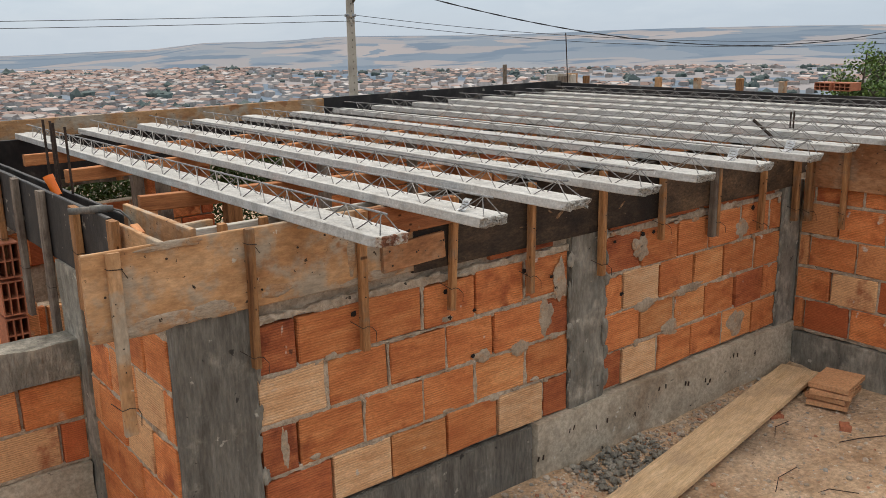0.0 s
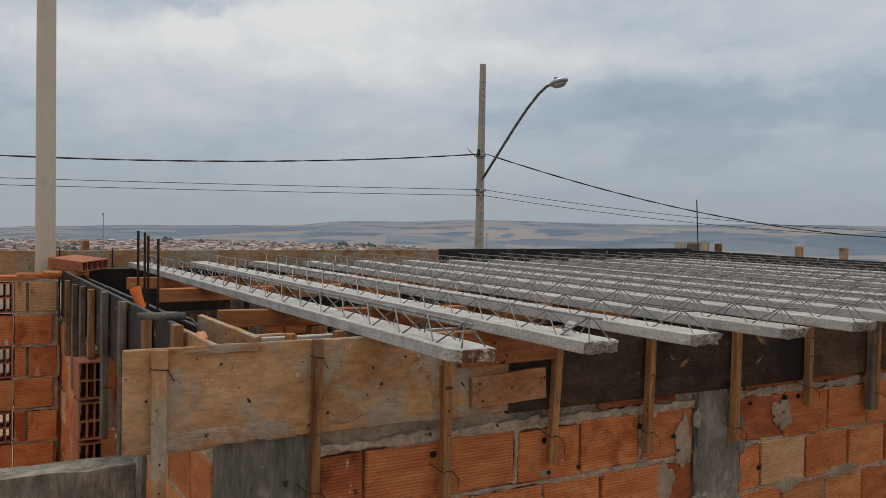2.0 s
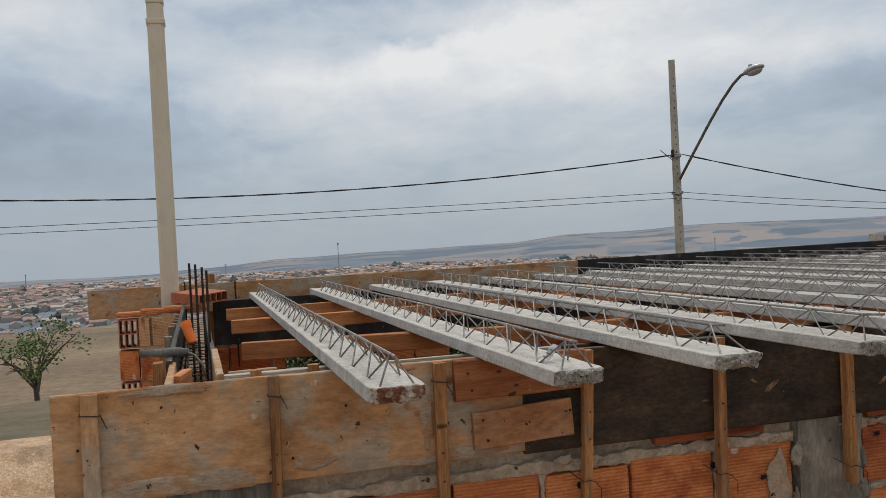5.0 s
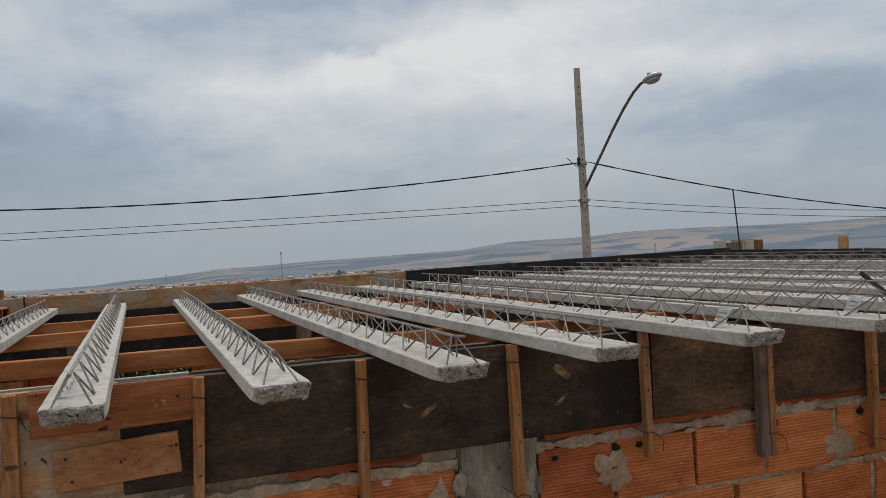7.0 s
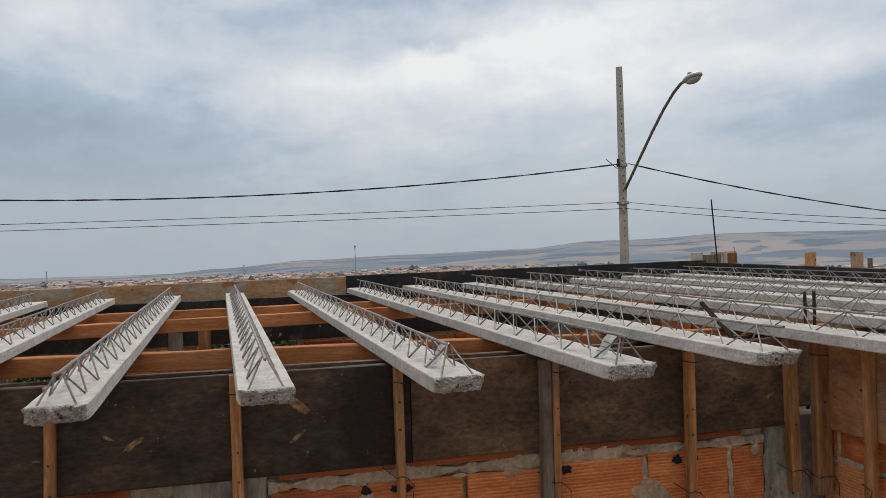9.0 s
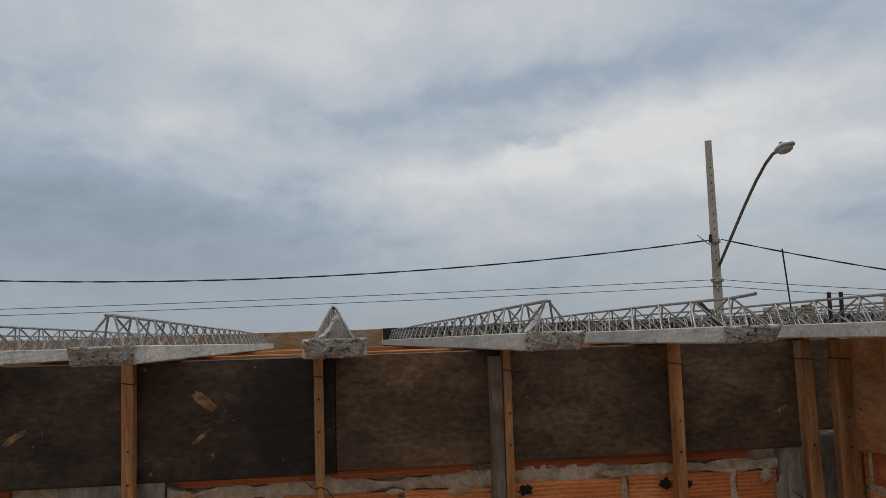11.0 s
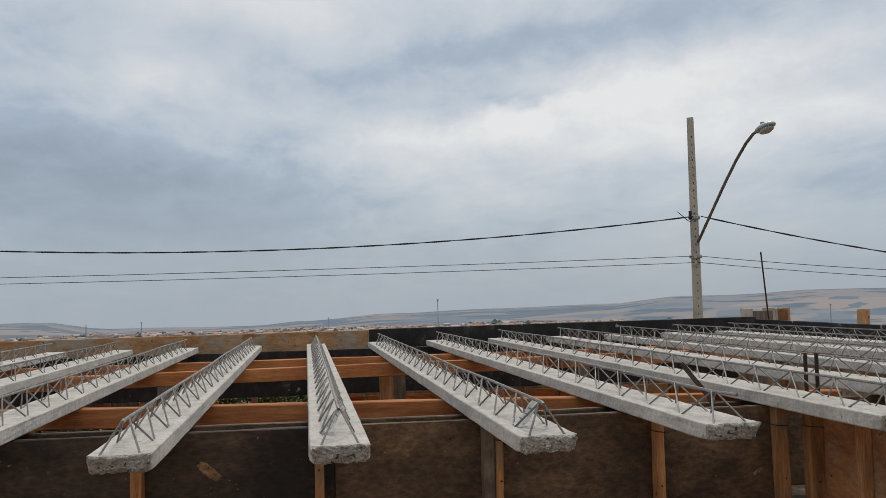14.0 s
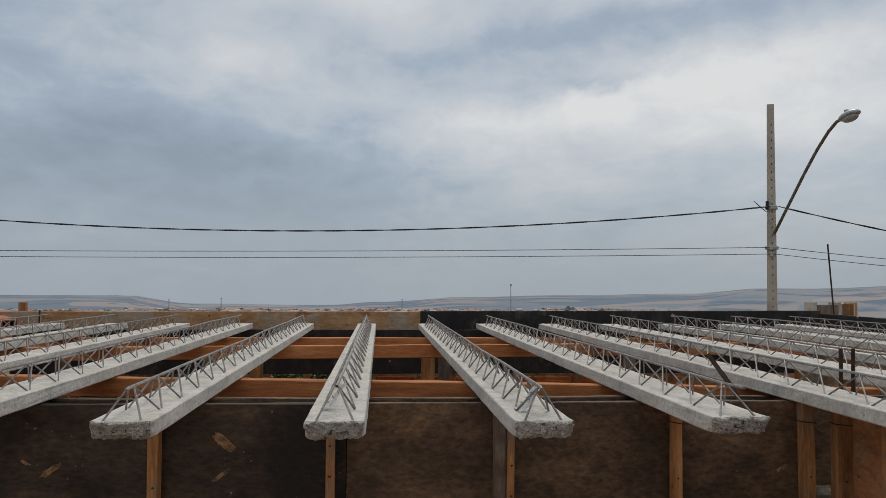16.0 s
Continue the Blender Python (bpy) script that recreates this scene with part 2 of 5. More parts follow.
M_BRICK_O = block("orange_block", [(0.43, 0.122, 0.040), (0.57, 0.196, 0.066), (0.67, 0.275, 0.102)], (0.27, 0.062, 0.022))
M_BRICK_L = block("light_orange_block", [(0.48, 0.165, 0.055), (0.60, 0.25, 0.092), (0.68, 0.34, 0.145)], (0.46, 0.15, 0.05))
M_BRICK_P = block("pale_block", [(0.52, 0.27, 0.125), (0.64, 0.38, 0.20), (0.70, 0.47, 0.28)], (0.50, 0.24, 0.10))
M_BRICK_D = block("dark_red_block", [(0.26, 0.066, 0.026), (0.40, 0.115, 0.042), (0.52, 0.18, 0.07)], (0.16, 0.035, 0.016))
M_BRICK_IN = surf("terracotta_hollow", [(0.30, 0.10, 0.05), (0.45, 0.17, 0.09)], 8, bump=0.3, vary=0.1)
M_MORTAR = surf("mortar", [(0.29, 0.215, 0.145), (0.43, 0.338, 0.245), (0.54, 0.440, 0.335)], 9, stain=(0.26, 0.165, 0.10), stain_scale=6, stain_at=(0.54, 0.74), bump=1.0, bump_scale=38, dist=0.014, fine=0.25, speck=[((0.06, 0.048, 0.035), 30, 0.70)])
M_COLUMN = surf("grey_concrete", [(0.120, 0.106, 0.085), (0.205, 0.186, 0.152), (0.33, 0.298, 0.245)], 8, (1.6, 1.6, 0.5), stain=(0.38, 0.338, 0.272), stain_scale=6,
                stain_at=(0.50, 0.68), bump=0.9, bump_scale=34, dist=0.014, fine=0.2, speck=[((0.44, 0.40, 0.33), 16, 0.68), ((0.06, 0.052, 0.043), 22, 0.69)])
M_COLUMN_DARK = surf("damp_grey_concrete", [(0.085, 0.075, 0.062), (0.145, 0.130, 0.108), (0.225, 0.203, 0.170)], 9, (2.2, 2.2, 0.35), stain=(0.27, 0.24, 0.195), stain_scale=7,
                     stain_at=(0.55, 0.72), bump=0.9, bump_scale=34, dist=0.014, fine=0.25, speck=[((0.38, 0.345, 0.285), 20, 0.69), ((0.045, 0.04, 0.034), 22, 0.68)])
M_PLINTH = surf("plinth_concrete", [(0.30, 0.248, 0.182), (0.42, 0.355, 0.268), (0.52, 0.45, 0.352)], 5, stain=(0.25, 0.185, 0.125), stain_scale=2.6, stain_at=(0.48, 0.72),
                bump=0.7, bump_scale=36, dist=0.010, fine=0.25, speck=[((0.05, 0.042, 0.034), 24, 0.69), ((0.58, 0.54, 0.47), 9, 0.68)])
M_JOIST = surf("precast_concrete", [(0.36, 0.34, 0.31), (0.50, 0.48, 0.445), (0.60, 0.58, 0.545)], 12, stain=(0.34, 0.305, 0.26), stain_scale=6, stain_at=(0.52, 0.76),
               bump=0.8, bump_scale=60, dist=0.006, vary=0.07, fine=0.16, speck=[((0.20, 0.18, 0.155), 55, 0.69), ((0.66, 0.64, 0.60), 34, 0.70)])
M_RUBBLE = surf("broken_concrete", [(0.26, 0.235, 0.20), (0.44, 0.415, 0.37), (0.60, 0.58, 0.54)], 55, bump=1.0, bump_scale=130, dist=0.022, vary=0.15, fine=0.4, stain=(0.34, 0.19, 0.12), stain_scale=9, stain_at=(0.62, 0.75), speck=[((0.11, 0.095, 0.08), 85, 0.60)])
M_END_RED = surf("rust_stained_concrete", [(0.10, 0.038, 0.022), (0.22, 0.095, 0.055), (0.40, 0.30, 0.23)], 28, stain=(0.48, 0.42, 0.35), stain_scale=26, stain_at=(0.50, 0.60), bump=1.0, bump_scale=120, dist=0.01)
M_SMEAR = surf("dried_mortar", [(0.27, 0.20, 0.14), (0.36, 0.28, 0.20), (0.45, 0.365, 0.275)], 14, stain=(0.42, 0.23, 0.12), stain_scale=16, stain_at=(0.50, 0.68), bump=0.5, bump_scale=60, dist=0.01)
M_PLY = surf("form_board", [(0.26, 0.115, 0.048), (0.43, 0.235, 0.108), (0.55, 0.345, 0.190)], 3.0, (1.0, 2.6, 2.6), stain=(0.36, 0.285, 0.205), stain_scale=5.5, stain_at=(0.46, 0.62),
             bump=0.5, bump_scale=18, vary=0.08, fine=0.22, speck=[((0.29, 0.135, 0.06), 6.5, 0.64), ((0.52, 0.44, 0.34), 24, 0.71), ((0.06, 0.04, 0.025), 42, 0.67), ((0.12, 0.065, 0.035), 17, 0.73)])
M_PLY_GREY = surf("cement_stained_board", [(0.30, 0.26, 0.20), (0.44, 0.40, 0.34), (0.55, 0.51, 0.45)], 4, GRAIN, stain=(0.30, 0.20, 0.12), stain_scale=3, stain_at=(0.55, 0.75), bump=0.4, bump_scale=20)
M_PLY_RED = surf("reddish_board", [(0.13, 0.045, 0.018), (0.27, 0.095, 0.036), (0.38, 0.155, 0.065)], 3.2, GRAIN, stain=(0.40, 0.22, 0.11), stain_scale=4, stain_at=(0.58, 0.75),
                 bump=0.4, bump_scale=22, knots=8, vary=0.1, speck=[((0.05, 0.025, 0.015), 22, 0.68), ((0.33, 0.22, 0.13), 13, 0.67), ((0.09, 0.035, 0.018), 7, 0.66)])
M_PLY_SIDE = surf("orange_form_board", [(0.19, 0.075, 0.032), (0.33, 0.150, 0.066), (0.44, 0.235, 0.118)], 3.0, (1.0, 2.6, 2.6), stain=(0.30, 0.195, 0.12), stain_scale=5, stain_at=(0.48, 0.66),
                  bump=0.5, bump_scale=22, vary=0.08, fine=0.25, speck=[((0.045, 0.03, 0.02), 40, 0.68), ((0.46, 0.37, 0.27), 22, 0.73)])
M_PLY_DARK = surf("dark_board", [(0.030, 0.020, 0.0135), (0.072, 0.044, 0.0255), (0.138, 0.086, 0.049)], 6.0, (0.8, 1.6, 1.6), stain=(0.17, 0.098, 0.048), stain_scale=4.5, stain_at=(0.50, 0.80),
                  bump=0.5, bump_scale=42, vary=0.10, rough=0.65, fine=0.42, speck=[((0.20, 0.14, 0.085), 60, 0.70), ((0.30, 0.25, 0.20), 40, 0.79)])
M_PLY_BURNT = surf("blackened_board", [(0.018, 0.013, 0.0095), (0.046, 0.030, 0.019), (0.100, 0.062, 0.036)], 5.0, (0.7, 1.6, 1.6), stain=(0.012, 0.009, 0.007), stain_scale=2.6, stain_at=(0.44, 0.62),
                   bump=0.5, bump_scale=42, rough=0.62, fine=0.42, speck=[((0.16, 0.11, 0.07), 60, 0.70), ((0.26, 0.22, 0.17), 34, 0.78)])
M_BLACK = surf("black_film_board", [(0.010, 0.009, 0.009), (0.022, 0.019, 0.018), (0.06, 0.052, 0.046)], 4, (1.6, 1.2, 0.9), stain=(0.16, 0.14, 0.12), stain_scale=4.5, stain_at=(0.60, 0.8),
               bump=0.3, bump_scale=24, rough=0.6, speck=[((0.28, 0.25, 0.21), 17, 0.69)])
M_GOUGE = surf("gouged_wood", [(0.16, 0.085, 0.042), (0.28, 0.165, 0.088), (0.38, 0.25, 0.15)], 30, stain=(0.07, 0.042, 0.025), stain_scale=40, bump=0.8, bump_scale=120)
M_SPLASH = surf("cement_film", [(0.25, 0.175, 0.115), (0.34, 0.265, 0.19), (0.43, 0.36, 0.28)], 9, (1, 3, 3), stain=(0.36, 0.20, 0.10), stain_scale=12, stain_at=(0.46, 0.62), bump=0.5, bump_scale=40, speck=[((0.06, 0.04, 0.025), 40, 0.68)])
M_STUD = surf("batten_wood", [(0.14, 0.058, 0.022), (0.31, 0.145, 0.056), (0.46, 0.245, 0.105)], 4, GRAIN, stain=(0.22, 0.155, 0.10), stain_scale=6, stain_at=(0.5, 0.72), bump=0.5,
              bump_scale=26, vary=0.28, knots=9, speck=[((0.05, 0.03, 0.018), 26, 0.70)])
M_STUD_GREY = surf("grey_batten_wood", [(0.10, 0.075, 0.055), (0.19, 0.15, 0.115), (0.30, 0.25, 0.20)], 4, GRAIN, stain=(0.09, 0.06, 0.045), stain_scale=5, bump=0.4, bump_scale=26, vary=0.2)
M_PURLIN = surf("orange_timber", [(0.27, 0.095, 0.034), (0.42, 0.165, 0.06), (0.52, 0.235, 0.095)], 3, GRAIN, stain=(0.25, 0.11, 0.05), stain_scale=2.5, stain_at=(0.55, 0.8), bump=0.25, bump_scale=20, vary=0.12)
M_PLANK = surf("pale_plank", [(0.50, 0.325, 0.17), (0.62, 0.43, 0.25), (0.70, 0.51, 0.32)], 4, GRAIN, stain=(0.46, 0.32, 0.195), stain_scale=3, bump=0.3, bump_scale=20, speck=[((0.2, 0.13, 0.08), 30, 0.74)])
M_STEEL = surf("lattice_steel", [(0.13, 0.118, 0.108), (0.22, 0.208, 0.196), (0.32, 0.31, 0.30)], 30, rough=0.5, metal=0.5, bump=0.2, bump_scale=80, vary=0.15, stain=(0.20, 0.13, 0.085), stain_scale=14, stain_at=(0.55, 0.72))
M_REBAR = surf("dark_rebar", [(0.022, 0.016, 0.013), (0.05, 0.033, 0.024), (0.10, 0.055, 0.034)], 25, rough=0.75, metal=0.3, bump=0.5, bump_scale=90)
M_TAG = surf("white_tag", [(0.62, 0.62, 0.62), (0.78, 0.78, 0.78)], 20, bump=0.1, rough=0.6)
M_PIPE_O = surf("orange_pvc", [(0.85, 0.165, 0.012), (0.92, 0.21, 0.02)], 10, rough=0.4, bump=0.05, spec=0.5, fine=0.05)
M_PIPE_G = surf("grey_pvc", [(0.085, 0.08, 0.072), (0.15, 0.14, 0.125)], 14, rough=0.55, bump=0.2, stain=(0.24, 0.2, 0.16), stain_scale=12)
M_SOIL = surf("dry_soil", [(0.38, 0.235, 0.135), (0.54, 0.37, 0.235), (0.64, 0.48, 0.335)], 4.0, stain=(0.30, 0.215, 0.145), stain_scale=1.6, stain_at=(0.5, 0.70), bump=1.0, bump_scale=30,
              dist=0.03, fine=0.3, speck=[((0.62, 0.53, 0.42), 26, 0.64), ((0.22, 0.15, 0.10), 34, 0.66), ((0.50, 0.21, 0.10), 17, 0.73)], rough=0.95)
M_STONE = surf("rubble_stone", [(0.28, 0.21, 0.15), (0.43, 0.345, 0.265), (0.53, 0.46, 0.38)], 12, bump=0.6, vary=0.25, tint=[(0.46, 0.18, 0.09), (0.32, 0.30, 0.27)], tint_at=(0.05, 0.045), per_island=True)
M_POST = surf("cream_post", [(0.58, 0.505, 0.385), (0.66, 0.585, 0.46)], 6, (1, 1, 0.3), stain=(0.50, 0.43, 0.32), stain_scale=2, bump=0.15, rough=0.7, fine=0.04)
M_POLE = surf("pole_concrete", [(0.36, 0.325, 0.27), (0.47, 0.43, 0.365)], 5, (1, 1, 0.3), stain=(0.31, 0.28, 0.235), stain_scale=2, bump=0.3, fine=0.08)
# near-black colour that stands for the shade inside holes
M_HOLE_SHADE = surf("hole_shade", [(0.010, 0.008, 0.007), (0.022, 0.017, 0.014)], 10, bump=0.1)
M_CABLE = surf("black_cable", [(0.02, 0.02, 0.022), (0.045, 0.045, 0.05)], 3, rough=0.6, bump=0.1)
M_LAMP = surf("lamp_metal", [(0.30, 0.31, 0.32), (0.42, 0.43, 0.44)], 9, rough=0.45, metal=0.5, bump=0.05)
M_LEAF = surf("green_leaf", [(0.055, 0.10, 0.022), (0.10, 0.17, 0.04)], 3, rough=0.6, bump=0.1, vary=0.4, per_island=True, tint=[(0.15, 0.22, 0.055)], tint_at=(0.2, 0.2))
M_LEAF_DULL = surf("dusty_leaf", [(0.045, 0.055, 0.025), (0.085, 0.095, 0.045)], 3, rough=0.7, bump=0.1, vary=0.4, per_island=True)
M_WEED = surf("weed_leaf", [(0.035, 0.070, 0.014), (0.075, 0.125, 0.028)], 3, rough=0.6, bump=0.1, vary=0.35, per_island=True)
M_BARK = surf("bark", [(0.07, 0.055, 0.045), (0.14, 0.115, 0.095)], 12, (1, 1, 0.3), bump=0.7, bump_scale=40)
M_DRYGRASS = surf("dry_grass_slope", [(0.115, 0.08, 0.055), (0.19, 0.135, 0.085), (0.27, 0.20, 0.12)], 0.06, stain=(0.08, 0.09, 0.045), stain_scale=0.045, stain_at=(0.5, 0.7), bump=0.4, bump_scale=1.5, dist=0.3)
M_CLAY = surf("pale_clay_tile", [(0.50, 0.245, 0.115), (0.62, 0.345, 0.18)], 8, bump=0.3, vary=0.1)


def hazed_fields():
    """Far farmland: a patchwork of fields and woods, with the pale blue distance haze mixed into its base colours."""
    m = bpy.data.materials.new("hazed_fields")
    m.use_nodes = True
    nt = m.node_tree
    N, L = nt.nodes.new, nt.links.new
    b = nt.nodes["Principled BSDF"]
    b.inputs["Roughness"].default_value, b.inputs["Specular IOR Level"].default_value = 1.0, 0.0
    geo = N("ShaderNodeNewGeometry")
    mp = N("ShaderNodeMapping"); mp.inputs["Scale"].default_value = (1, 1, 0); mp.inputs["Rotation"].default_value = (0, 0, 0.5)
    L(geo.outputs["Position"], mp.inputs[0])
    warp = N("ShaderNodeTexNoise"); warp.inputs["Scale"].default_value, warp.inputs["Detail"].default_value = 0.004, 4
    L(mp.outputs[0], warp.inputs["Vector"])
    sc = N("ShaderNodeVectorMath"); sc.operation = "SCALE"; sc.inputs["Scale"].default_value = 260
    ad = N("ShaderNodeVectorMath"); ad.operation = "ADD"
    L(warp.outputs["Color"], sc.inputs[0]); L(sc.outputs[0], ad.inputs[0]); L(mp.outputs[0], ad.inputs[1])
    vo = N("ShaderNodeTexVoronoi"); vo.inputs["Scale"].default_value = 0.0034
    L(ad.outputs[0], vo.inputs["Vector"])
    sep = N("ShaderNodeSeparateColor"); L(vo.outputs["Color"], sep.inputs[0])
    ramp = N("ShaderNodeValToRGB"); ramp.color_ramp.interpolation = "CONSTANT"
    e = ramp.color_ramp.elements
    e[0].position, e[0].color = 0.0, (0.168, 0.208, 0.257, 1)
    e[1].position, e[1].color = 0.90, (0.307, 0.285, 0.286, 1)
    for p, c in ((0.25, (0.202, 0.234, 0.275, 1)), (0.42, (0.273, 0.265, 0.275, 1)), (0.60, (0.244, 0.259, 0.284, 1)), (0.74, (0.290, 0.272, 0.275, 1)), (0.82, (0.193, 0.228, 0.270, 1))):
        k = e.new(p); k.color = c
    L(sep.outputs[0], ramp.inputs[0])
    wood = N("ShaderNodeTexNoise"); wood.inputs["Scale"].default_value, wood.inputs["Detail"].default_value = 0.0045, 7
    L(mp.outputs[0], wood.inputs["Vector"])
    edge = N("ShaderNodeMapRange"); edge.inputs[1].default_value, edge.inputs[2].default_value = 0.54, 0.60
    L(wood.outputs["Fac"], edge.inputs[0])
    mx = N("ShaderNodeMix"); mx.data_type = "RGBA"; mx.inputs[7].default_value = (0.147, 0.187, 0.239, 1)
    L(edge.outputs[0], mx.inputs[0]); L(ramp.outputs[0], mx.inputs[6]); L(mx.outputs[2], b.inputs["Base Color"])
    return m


M_FAR = hazed_fields()
# the haze over the town is put into these roof and tree colours
M_ROOF = surf("hazed_roof", [(0.265, 0.175, 0.145), (0.34, 0.235, 0.195)], 0.3, bump=0.0, fine=0.0, vary=0.35, per_island=True, tint=[(0.38, 0.355, 0.335), (0.30, 0.215, 0.185), (0.43, 0.41, 0.395)], tint_at=(0.08, 0.07))
M_TREES = surf("hazed_trees", [(0.060, 0.085, 0.085), (0.105, 0.130, 0.12)], 0.3, bump=0.0, fine=0.0, vary=0.3, per_island=True)

# ---- helpers for building ----


def mesh_ob(name, bm, material, smooth=False):
    me = bpy.data.meshes.new(name)
    bm.normal_update()
    bm.to_mesh(me)
    bm.free()
    for m in (material if isinstance(material, list) else [material]):
        me.materials.append(m)
    if smooth:
        for p in me.polygons:
            p.use_smooth = True
    return new(name, me)


def part(name, bm, material, parent, label="", at=None, smooth=False):
    """One mesh under a thing or a part; at: its pose in the parent's space."""
    ob = mesh_ob(name, bm, material, smooth)
    ob.parent = parent
    if at is not None:
        ob.matrix_basis = at
    return tagged(ob, label) if label else ob


def thing(name, label, category, group="", kind="", at=None):
    ob = new(name)
    ob.empty_display_size = 0.1
    if at is not None:
        ob.matrix_basis = at
    return tagged(ob, label, category, group, kind)


def box(bm, x0, x1, y0, y1, z0, z1, bevel=0.0, mat=0):
    vs = [bm.verts.new((x, y, z)) for x in (x0, x1) for y in (y0, y1) for z in (z0, z1)]
    fs = [bm.faces.new([vs[i] for i in q]) for q in ((0, 1, 3, 2), (4, 6, 7, 5), (0, 4, 5, 1), (2, 3, 7, 6), (0, 2, 6, 4), (1, 5, 7, 3))]
    for f in fs:
        f.material_index = mat
    if bevel:
        bmesh.ops.bevel(bm, geom=list({e for f in fs for e in f.edges}), offset=bevel, segments=1, affect="EDGES")
    return bm


def boxed(*a, **k):
    return box(bmesh.new(), *a, **k)


def tube(bm, pts, r, n=6, cap=True):
    """A round bar along points; r: one radius or one for each point."""
    pts = [Vector(p) for p in pts]
    rs = r if isinstance(r, (list, tuple)) else [r] * len(pts)
    rings = []
    for i, p in enumerate(pts):
        d = (pts[min(i + 1, len(pts) - 1)] - pts[max(i - 1, 0)]).normalized()
        up = Vector((0, 0, 1)) if abs(d.z) < 0.9 else Vector((1, 0, 0))
        a = d.cross(up).normalized()
        b = a.cross(d)
        rings.append([bm.verts.new(p + rs[i] * (math.cos(2 * math.pi * k / n) * a + math.sin(2 * math.pi * k / n) * b)) for k in range(n)])
    for q, s in zip(rings, rings[1:]):
        for k in range(n):
            bm.faces.new((q[k], q[(k + 1) % n], s[(k + 1) % n], s[k]))
    if cap:
        bm.faces.new(rings[0][::-1])
        bm.faces.new(rings[-1])
    return bm


def lumber(length, width, thick, seed=0, wobble=0.0015, segs=14, warp=0.0):
    """A sawn board along x from 0 to length, centred in y (thick) and z (width), with uneven edges."""
    bm = bmesh.new()
    rings = []
    c = min(0.003, thick * 0.2)
    hy, hz = thick / 2, width / 2
    prof = [(-hy, -hz + c), (-hy + c, -hz), (hy - c, -hz), (hy, -hz + c), (hy, hz - c), (hy - c, hz), (-hy + c, hz), (-hy, hz - c)]
    for i in range(segs + 1):
        x = length * i / segs
        bow = warp * math.sin(math.pi * i / segs)
        ring = []
        for k, (y, z) in enumerate(prof):
            n = noise.noise_vector(Vector((x * 5 + seed * 7.3, k * 0.6 + seed, seed * 3.1)))
            ring.append(bm.verts.new((x + (n.x * 0.004 if i in (0, segs) else 0), y + n.y * wobble + bow, z + n.z * wobble * 1.6)))
        rings.append(ring)
    for q, s in zip(rings, rings[1:]):
        for k in range(8):
            bm.faces.new((q[k], q[(k + 1) % 8], s[(k + 1) % 8], s[k]))
    bm.faces.new(rings[0][::-1])
    bm.faces.new(rings[-1])
    bmesh.ops.recalc_face_normals(bm, faces=bm.faces)
    return bm


def stone(bm, c, r, seed, flat=0.7):
    g = bmesh.ops.create_icosphere(bm, subdivisions=1, radius=1.0)
    for v in g["verts"]:
        n = 1 + 0.45 * noise.noise(v.co * 1.3 + Vector((seed * 3.7, seed * 1.9, 0)))
        v.co = Vector((v.co.x * r * n, v.co.y * r * n, v.co.z * r * n * flat)) + Vector(c)


def blob(bm, c, sx, sy, sz, seed, sub=2, amp=0.5, freq=1.6):
    g = bmesh.ops.create_icosphere(bm, subdivisions=sub, radius=1.0)
    for v in g["verts"]:
        n = 1 + amp * noise.noise(v.co * freq + Vector((seed * 5.1, seed * 2.3, seed)))
        v.co = Vector((v.co.x * sx * n, v.co.y * sy * n, v.co.z * sz * n)) + Vector(c)


ALONG_Y = pose(0, 0, 0, 0, 0, 90)
UPRIGHT = Matrix(((0, 1, 0, 0), (0, 0, 1, 0), (1, 0, 0, 0), (0, 0, 0, 1)))   # local x up, local y along x, local z along y

# ---- the plan ----
WALL_Y = 2.828          # outer face of the front wall
CORNER_X = 5.125         # inner corner, where the side wall comes forward
LEFT_X = 1.10           # outer face of the left wall
BACK_Y = 6.75           # inner face of the far formwork
END_X = 7.13            # far right end of the slab
PLINTH = 0.32
PLINTH_L, PLINTH_R = 0.310, 0.326
COURSE, PITCH = 0.2045, 0.298
BOARD_Z0, BOARD_Z1 = 1.192, 1.488
JOIST_Z = 1.490
FLOOR_Z = -1.25

# ---- ground: one sheet to the horizon, open over the sunken room ----
RIDGE = ((-180, -1.2), (-30, -1.1), (-20, -1.0), (-16, -1.0), (-12, -1.62), (-3, -1.7), (0, -1.45), (5.5, -1.06), (12, -0.86), (20, -0.70), (24.5, -0.22), (28, -0.22), (32, 0.0), (43, -0.08), (51, 0.1), (58, 0.16), (65, 0.09), (180, 0.1))


def ridge_angle(az):
    for (a, p), (b, q) in zip(RIDGE, RIDGE[1:]):
        if a <= az <= b:
            s = (az - a) / (b - a)
            s = s * s * (3 - 2 * s)
            return p + (q - p) * s
    return -1.0


def lift(r, a, b, p, q):
    s = min(1.0, max(0.0, (r - a) / (b - a)))
    s = s * s * (3 - 2 * s)
    return p + (q - p) * s


